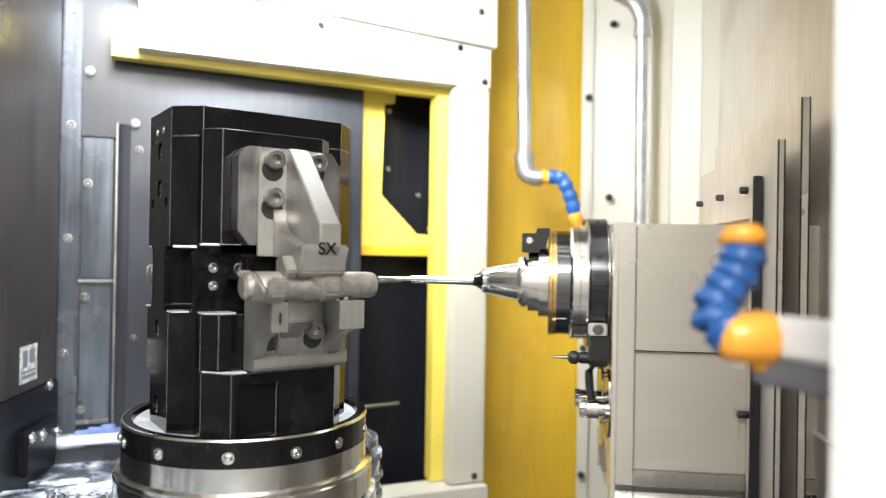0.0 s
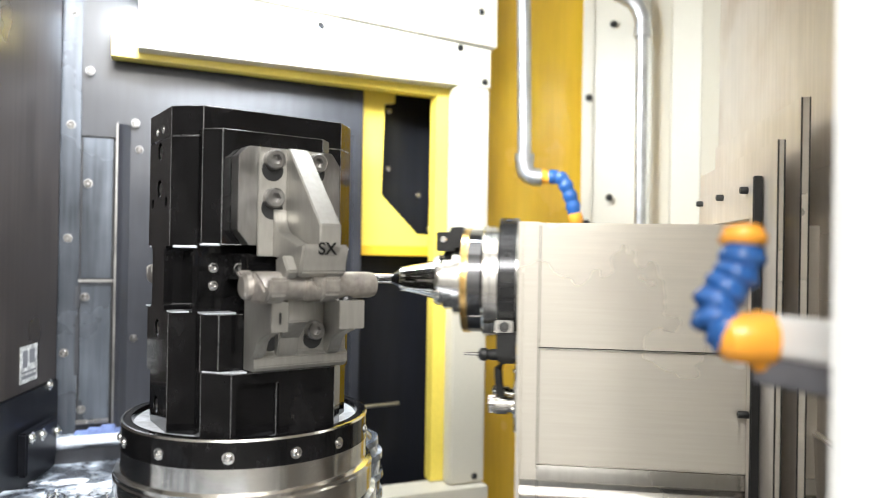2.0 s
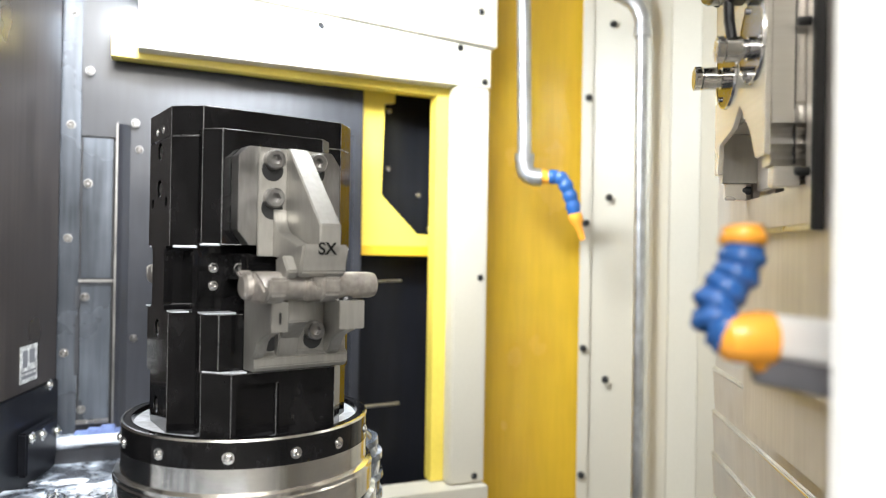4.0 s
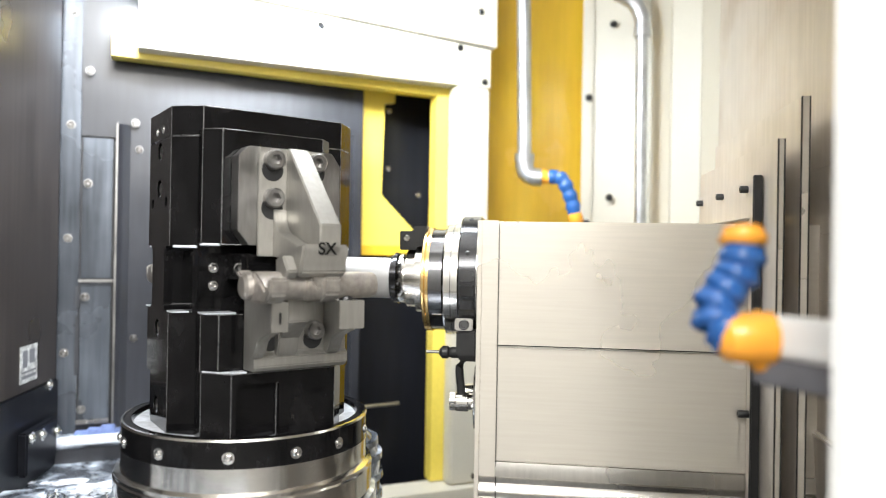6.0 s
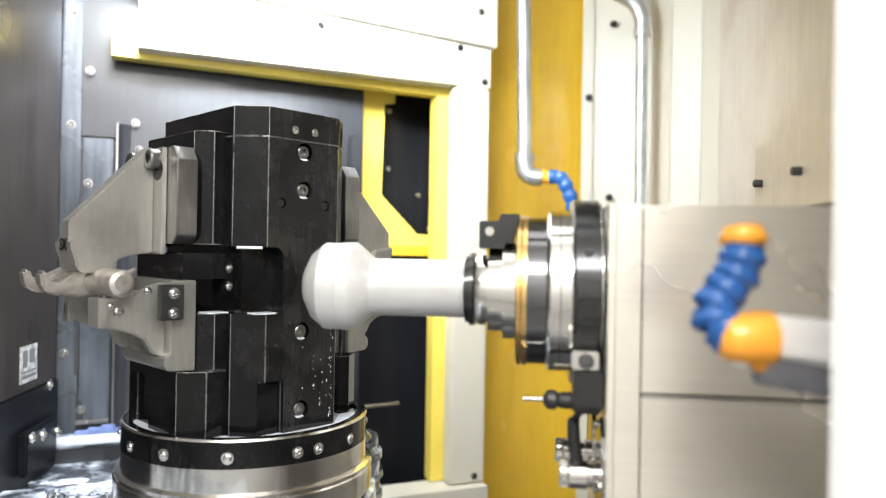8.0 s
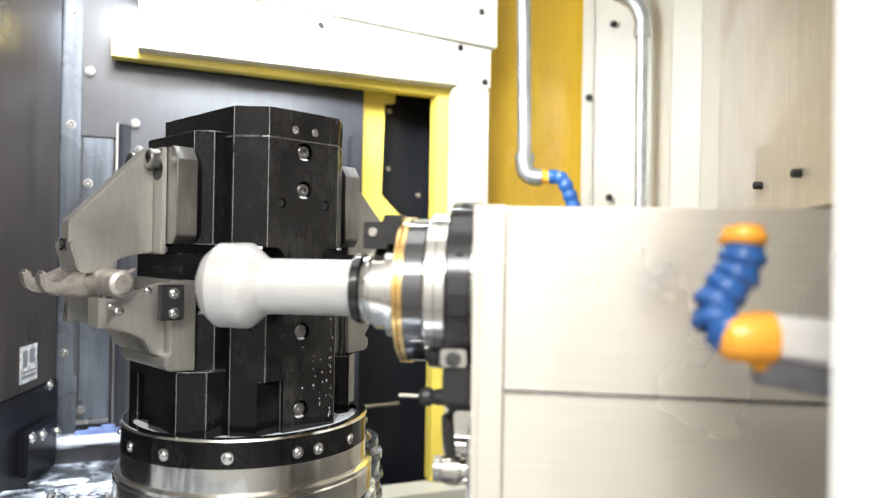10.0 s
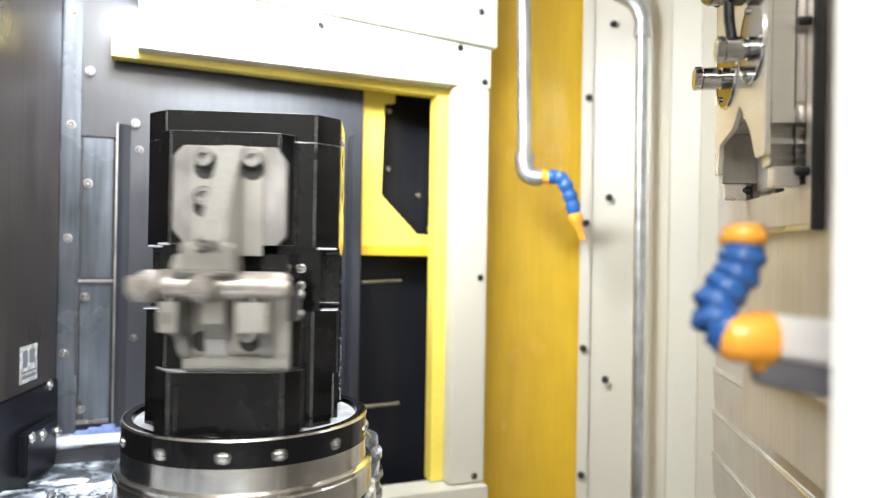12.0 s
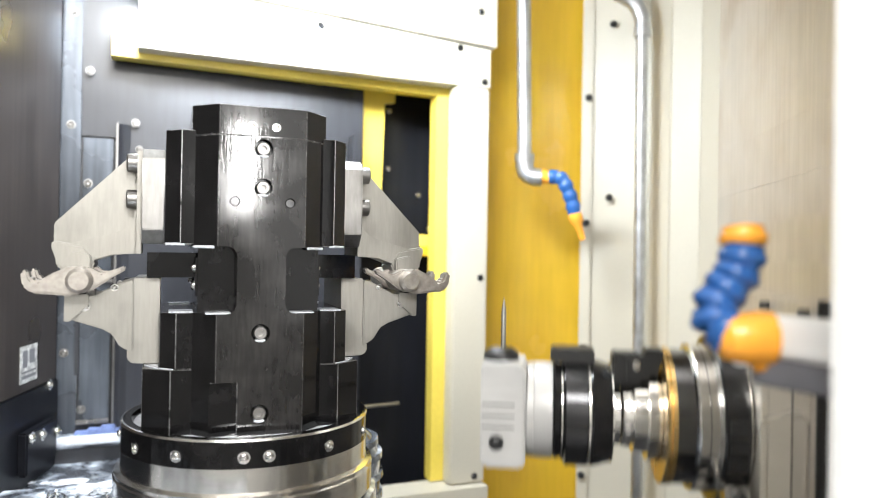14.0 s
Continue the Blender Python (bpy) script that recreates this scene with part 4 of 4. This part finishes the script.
            # Pooled coolant; its milky white also paints the lamp reflection on the ledge.
            part("coolant_film", prism([(px0, py0), (px1, py0), (px1, py1 - 0.012 * (sy > 0)), (px1 - 0.014 * (sx > 0), py1), (px0 + 0.014 * (sx < 0), py1), (px0, py1 - 0.012 * (sy < 0))], Z - 0.0735, Z - 0.0722, "z", 0), M_COOLANT, t, "milky coolant on the ledge, painting its lamp reflection too")
            # A milky strip paints the bright reflection on the underside of the edge.
            bead = [Vector((sx * 0.1105, sy * 0.0525, Z + 0.0012)), Vector((sx * 0.0905, sy * 0.0725, Z + 0.0012))]
            part("edge_glint", tube(bead, 0.0016, 8), M_COOLANT, t, "pale strip painting the bright reflection under the edge")
    rng = random.Random(11)
    drops = bmesh.new()
    for i in range(46):
        y, z, r = rng.choice((rng.gauss(0.042, 0.002), rng.gauss(0.026, 0.010))), rng.uniform(-0.200, -0.082), rng.uniform(0.0003, 0.0009)
        if abs(y) < 0.047:
            bmesh.ops.create_icosphere(drops, subdivisions=1, radius=r, matrix=Matrix.Translation((a0 + 0.0002, y, Z + z)) @ Matrix.Diagonal((0.5, 1, rng.uniform(1.0, 2.4), 1)))
    tagged(part("coolant_drops", drops, M_COOLANT, t, "milky coolant drops clinging to the face"), kind="stuff")
    for mirror in (1, -1):
        station(t, mirror)
    return t


def writing(text, size, mat, parent, m):
    """Letters in the built-in font as thin solid ink."""
    cu = bpy.data.curves.new("writing", "FONT")
    cu.body, cu.size, cu.extrude, cu.offset = text, size, 0.0002, 0.0004
    tmp = new("writing", cu)
    bpy.context.view_layer.update()
    me = bpy.data.meshes.new_from_object(tmp.evaluated_get(bpy.context.evaluated_depsgraph_get()))
    bpy.data.objects.remove(tmp)
    me.materials.clear()
    me.materials.append(mat)
    return part("writing", me, mat, parent, "black handwritten marking", m)


def station(t, mirror):
    """One clamping station; the second is its mirror image on the far side."""
    Z = 1.3
    F = Matrix.Diagonal((1, mirror, 1, 1))      # outwards is -y for the first, +y for the second

    def add(name, bm, mat, label="", parent=t):
        return part(name, moved(bm, F), mat, parent, label)

    def bolt(x, b, z, r=0.011, h=0.012):
        return socket_bolt(t, (x, -b * mirror, Z + z), (0, -mirror, 0), r, h)

    # black backing blocks
    add("side_block", prism([(-0.090, -0.070), (-0.090, -0.087), (-0.073, -0.104), (0.048, -0.104), (0.064, -0.088), (0.064, -0.070)], Z + 0.004, Z + 0.133, "z", 0.0007), M_BLACK)
    # pale tube painting the bright reflection below the block
    add("edge_glint", tube([(-0.0885, -0.082, Z + 0.004), (-0.0885, -0.0875, Z + 0.004), (-0.074, -0.102, Z + 0.004)], 0.0016, 8), M_COOLANT, "pale strip painting the bright reflection under the edge")
    add("lower_block", prism([(-0.090, -0.066), (-0.090, -0.090), (-0.075, -0.107), (0.060, -0.107), (0.075, -0.090), (0.075, -0.066)], Z - 0.137, Z - 0.0735, "z", 0.0007), M_BLACK)
    # coolant on the ledges, pale enough to carry their lamp reflection
    for x0, x1 in ((-0.088, -0.052), (0.052, 0.074)):
        add("coolant_film", block(x0, x1, -0.098, -0.072, Z - 0.0734, Z - 0.0722, 0.0004), M_COOLANT, "milky coolant on the ledge, painting its lamp reflection too")
    ob = add("foot_block", prism([(-0.090, -0.070), (-0.090, -0.095), (-0.066, -0.125), (0.058, -0.125), (0.078, -0.100), (0.078, -0.070)], Z - 0.2118, Z - 0.1375, "z", 0.0007), M_BLACK)
    carved(ob, [moved(block(-0.060, -0.011, -0.14, -0.117, Z - 0.22, Z - 0.150, 0.001), F)])
    add("coolant_film", prism([(-0.088, -0.092), (-0.074, -0.110), (-0.048, -0.123), (-0.048, -0.108), (-0.076, -0.108)], Z - 0.1374, Z - 0.1362, "z", 0), M_COOLANT, "milky coolant on the ledge, painting its lamp reflection too")
    # grey plate
    add("fixture_plate", prism([(-0.063, Z + 0.020), (-0.050, Z + 0.004), (0.050, Z + 0.004), (0.059, Z + 0.014), (0.059, Z + 0.098), (0.048, Z + 0.113), (-0.052, Z + 0.113), (-0.063, Z + 0.102)], -0.1285, -0.1045, "y"), M_PLATE, "grey steel fixture plate")
    # upper clamp: plate, sloping rib, lower arm with fillet, pad
    clamp = add("upper_clamp", block(-0.042, 0.035, -0.1345, -0.129, Z - 0.008, Z + 0.112), M_STEEL, "light machined steel clamp")
    rib = [(-0.1346, Z + 0.1125), (-0.1346, Z - 0.006), (-0.160, Z - 0.010), (-0.188, Z - 0.020), (-0.214, Z - 0.020), (-0.2235, Z - 0.004), (-0.2235, Z + 0.026), (-0.140, Z + 0.1125)]
    add("rib", prism(rib, -0.0105, 0.0135, "x", 0.0012), M_STEEL, "", clamp)
    arm_top = [(-0.1375, Z + 0.044), (-0.1385, Z + 0.034), (-0.1425, Z + 0.026), (-0.149, Z + 0.020), (-0.158, Z + 0.016), (-0.212, Z + 0.001)]
    add("arm", prism([(-0.1346, Z - 0.008), (-0.1346, Z + 0.044)] + arm_top + [(-0.214, Z - 0.016), (-0.190, Z - 0.020), (-0.162, Z - 0.010)], -0.0255, -0.0106, "x", 0.0008), M_STEEL, "", clamp)
    pad = [(-0.178, Z - 0.018), (-0.182, Z - 0.0285), (-0.212, Z - 0.0285), (-0.2185, Z - 0.023), (-0.2195, Z - 0.014), (-0.2235, Z - 0.003), (-0.2235, Z + 0.006), (-0.190, Z + 0.000)]
    add("pad", prism(pad, -0.029, 0.0225, "x", 0.002), M_STEEL, "", clamp)
    add("pad_shoe", prism([(-0.182, Z - 0.010), (-0.182, Z - 0.030), (-0.208, Z - 0.030), (-0.214, Z - 0.022), (-0.200, Z - 0.006)], -0.041, -0.0292, "x", 0.0015), M_STEEL, "", clamp)
    if mirror > 0:
        writing("SX", 0.0175, M_INK, clamp, Matrix.Translation((-0.0125, -0.2240, Z - 0.0045)) @ pose(0, 0, 0, 90, 0, 0))
    for x, z in ((-0.027, 0.0985), (-0.027, 0.0562), (0.0235, 0.0985)):
        bolt(x, 0.1345, z)
        add("bolt_slot", moved(lathe([(0, 0), (0, 0.0125), (0.0004, 0.0125), (0.0004, 0)], "z", 24), Matrix.Translation((x, -0.1345, Z + z - 0.011)) @ Matrix.Rotation(radians(90), 4, "X")), M_HOLE, "", clamp)
    # lower bracket: back plate with a ledge, two ribs with jaws, middle post
    low = add("lower_bracket", prism([(-0.1075, Z - 0.036), (-0.1075, Z - 0.136), (-0.137, Z - 0.1345), (-0.142, Z - 0.129), (-0.142, Z - 0.119), (-0.136, Z - 0.114), (-0.136, Z - 0.036)], -0.047, 0.066, "x", 0.0012), M_STEEL, "light machined steel bracket")
    side = [(-0.1361, Z - 0.038), (-0.1361, Z - 0.122), (-0.150, Z - 0.114), (-0.158, Z - 0.100), (-0.168, Z - 0.094), (-0.200, Z - 0.083), (-0.200, Z - 0.056), (-0.176, Z - 0.056), (-0.150, Z - 0.042)]
    for x0, x1, j0, j1 in ((-0.050, -0.037, -0.054, -0.036), (0.037, 0.052, 0.022, 0.052)):
        add("rib", prism(side, x0, x1, "x", 0.0015), M_STEEL, "", low)
        add("jaw", prism([(-0.2065, Z - 0.054), (-0.2065, Z - 0.0845), (-0.2002, Z - 0.0845), (-0.182, Z - 0.066), (-0.182, Z - 0.054)], j0, j1, "x", 0.0008), M_STEEL, "", low)
        add("rest", moved(lathe([(0, 0), (0, 0.008), (0.006, 0.006), (0.009, 0)], "z", 16), Matrix.Translation(((j0 + j1) / 2 - 0.001, -0.193, Z - 0.0545))), M_RUBBER, "dark rest pin", low)
    if mirror > 0:
        writing("1", 0.016, M_RUBBER, low, Matrix.Translation((-0.0490, -0.2069, Z - 0.0755)) @ pose(0, 0, 0, 90, 0, 0))
    add("post", prism([(-0.1361, Z - 0.050), (-0.1361, Z - 0.104), (-0.148, Z - 0.098), (-0.170, Z - 0.078), (-0.170, Z - 0.054)], -0.021, 0.003, "x", 0.0012), M_STEEL, "", low)
    add("web", prism([(-0.1361, Z - 0.080), (-0.1361, Z - 0.119), (-0.1415, Z - 0.119), (-0.146, Z - 0.112), (-0.149, Z - 0.092), (-0.149, Z - 0.080)], -0.022, 0.002, "x", 0.0012), M_STEEL, "", low)
    for x, z in ((-0.027, -0.1015), (0.0235, -0.1015)):
        add("bolt_slot", moved(lathe([(0, 0), (0, 0.0115), (0.0004, 0.0115), (0.0004, 0)], "z", 24), Matrix.Translation((x, -0.1362, Z + z)) @ Matrix.Rotation(radians(90), 4, "X")), M_HOLE, "", low)
    bolt(0.0235, 0.1365, -0.0915, 0.0105, 0.012)
    for y, z, r in ((0.186, -0.068, 0.0042), (0.194, -0.062, 0.0028), (0.156, -0.047, 0.0030)):
        for x, d in ((-0.0502, -1), (0.0522, 1)):
            dome_screw(low, (x, -y * mirror, Z + z), (d, 0, 0), r, 0.0016)
    add("side_clamp", block(0.0665, 0.078, -0.152, -0.127, Z - 0.078, Z - 0.040, 0.001), M_RUBBER, "black side block")
    for z in (-0.049, -0.070):
        dome_screw(t, (0.0785, -0.139 * mirror, Z + z), (1, 0, 0), 0.0045, 0.003)
    add("spacer", block(-0.056, 0.062, -0.122, -0.069, Z - 0.035, Z - 0.006, 0), M_BLACK)


FIXTURE = fixture()


def workpiece(mirror):
    """A forged rocker shaft: bar with a domed end, lobes and two hooked arms."""
    t = thing("rocker_arm_workpiece", "forged steel rocker arm blank with hooked fingers held in a clamp", "workpiece", "clamped workpieces", Matrix.Translation(AXIS))
    Z = 1.3
    F = Matrix.Diagonal((1, mirror, 1, 1))
    c = Matrix.Translation((0, -0.190, Z - 0.038))
    part("shaft", moved(lathe([(-0.080, 0), (-0.080, 0.010), (-0.077, 0.0135), (-0.058, 0.0150), (0.064, 0.0145), (0.070, 0.013), (0.0725, 0.009), (0.0725, 0)], "x", 40), F @ c), M_PART, t)
    for x in (-0.062, -0.006):
        hook = [(0.004, 0.012), (-0.010, 0.016), (-0.026, 0.008), (-0.040, -0.001), (-0.047, 0.001), (-0.050, 0.012), (-0.057, 0.010), (-0.055, -0.006), (-0.046, -0.014), (-0.030, -0.015), (-0.012, -0.017), (0.004, -0.014)]
        part("finger", moved(prism([(y, z) for y, z in hook], x - 0.010, x + 0.010, "x", 0.0025), F @ c), M_PART, t, "forged hooked finger")
        tail = [(-0.006, 0.013), (0.010, 0.014), (0.022, 0.008), (0.036, 0.012), (0.042, 0.016), (0.044, 0.010), (0.030, 0.002), (0.012, -0.012), (-0.006, -0.014)]
        part("tail", moved(prism(tail, x - 0.008, x + 0.008, "x", 0.002), F @ c), M_PART, t)
    return t


PARTS = [workpiece(1), workpiece(-1)]

# ---- what moves ----
TURNS = [(0, 35.17), (6.75, 35.17), (6.9, 31.5), (7.0, 25), (7.1, 18.5), (7.2, 8), (7.3, -1.5), (7.4, -15.5), (7.5, -27), (7.6, -33.5), (7.7, -38), (7.8, -41.5),
         (7.9, -43.6), (8.0, -44.11), (11.6, -44.11), (11.7, -38.5), (11.8, -25), (11.9, -12), (12.0, 5), (12.1, 22.5), (12.2, 45), (12.3, 65), (12.4, 81.5), (12.5, 94.5),
         (12.6, 105), (12.7, 109.5), (12.8, 110.88), (14.0, 110.88)]
# seconds, along the spindle, away, height
RIDE = [(0, 0.015, 1.0, 1.261), (0.25, -0.028, 1.0, 1.26), (0.5, -0.073, 1.0, 1.261), (0.75, -0.121, 1.0, 1.261), (1, -0.165, 1.0, 1.261),
    (1.5, -0.167, 1.0, 1.261), (1.7, -0.157, 1.0, 1.262), (2, -0.101, 1.0, 1.261), (2.2, -0.05, 1.0, 1.261), (2.4, -0.027, 0.99, 1.28),
    (2.5, -0.004, 0.97, 1.317), (2.6, 0.022, 0.94, 1.382), (2.7, 0.05, 0.91, 1.436), (2.8, 0.078, 0.88, 1.494), (2.9, 0.102, 0.855, 1.538),
    (3.0, 0.122, 0.835, 1.58), (3.1, 0.132, 0.825, 1.62), (3.2, 0.135, 0.82, 1.648), (3.4, 0.135, 0.82, 1.668), (4.4, 0.135, 0.82, 1.668),
    (4.7, 0.085, 0.9, 1.509), (4.95, -0.039, 0.98, 1.314), (5.15, -0.142, 1.0, 1.263), (5.3, -0.163, 1.0, 1.262), (5.5, -0.163, 1.0, 1.262),
    (6, -0.152, 1.0, 1.262), (6.15, -0.094, 1.0, 1.262), (6.3, -0.028, 1.0, 1.263), (6.5, -0.0155, 1.0, 1.262), (6.8, -0.0145, 0.985, 1.262),
    (7.0, -0.016, 0.925, 1.262), (7.15, -0.018, 0.862, 1.262), (7.3, -0.019, 0.792, 1.263), (7.5, -0.019, 0.718, 1.264), (7.7, -0.019, 0.708, 1.264), (8.2, -0.019, 0.708, 1.264),
    (8.6, -0.106, 0.708, 1.262), (9.0, -0.146, 0.708, 1.262), (9.8, -0.146, 0.708, 1.262), (10.1, -0.118, 0.708, 1.262), (10.3, -0.092, 0.708, 1.263),
    (10.4, -0.080, 0.708, 1.263), (10.5, -0.073, 0.708, 1.267), (10.6, -0.055, 0.708, 1.29), (10.7, -0.031, 0.72, 1.324), (10.8, -0.005, 0.75, 1.381),
    (10.9, 0.018, 0.78, 1.433), (11.0, 0.045, 0.8, 1.486), (11.1, 0.07, 0.81, 1.529), (11.2, 0.097, 0.815, 1.57), (11.3, 0.122, 0.82, 1.612),
    (11.4, 0.134, 0.82, 1.648), (11.5, 0.135, 0.82, 1.668), (12.8, 0.135, 0.82, 1.668), (12.9, 0.133, 0.82, 1.660), (13.0, 0.130, 0.82, 1.632),
    (13.1, 0.128, 0.82, 1.583), (13.2, 0.128, 0.82, 1.533), (13.3, 0.129, 0.82, 1.486), (13.4, 0.130, 0.82, 1.438), (13.5, 0.130, 0.815, 1.386),
    (13.6, 0.130, 0.81, 1.33), (13.7, 0.130, 0.805, 1.276), (13.8, 0.130, 0.8, 1.219), (13.9, 0.130, 0.8, 1.174), (14.0, 0.130, 0.8, 1.129)]


def place(s, m, z):
    return TURN @ Matrix.Translation((s, m, z))


def motions():
    for ob in (FIXTURE, *PARTS):
        walk(ob, [(t, Matrix.Translation(AXIS) @ Matrix.Rotation(radians(a), 4, "Z")) for t, a in TURNS])
    walk(head, [(t, place(s, m, z)) for t, s, m, z in RIDE])
    for ob in (plate, plate_two, plate_three):
        walk(ob, [(t, place(0.249, m, z)) for t, s, m, z in RIDE])
    S, M, H = 0.135, 0.82, 1.668
    first = [(t, place(s, m, z)) for t, s, m, z in RIDE if t <= 3.4]
    walk(DRILL, first + [(3.6, place(S, M, H)), (3.9, place(S, M + 0.3, H + 0.25)), (14.0, place(S, M + 0.3, H + 0.25))])
    second = [(t, place(s, m, z)) for t, s, m, z in RIDE if 4.4 <= t <= 11.5]
    walk(BALL, [(0.0, place(S, M, H + 0.4)), (3.9, place(S, M, H + 0.4)), (4.2, place(S, M, H))] + second +
         [(11.7, place(S, M, H)), (12.0, place(S, M + 0.15, H + 0.3)), (14.0, place(S, M + 0.15, H + 0.3))])
    third = [(t, place(s, m, z)) for t, s, m, z in RIDE if t >= 12.8]
    walk(ANGLE, [(0.0, place(S, M - 0.2, H + 0.4)), (12.1, place(S, M - 0.2, H + 0.4)), (12.5, place(S, M - 0.03, H + 0.12))] + third)


motions()
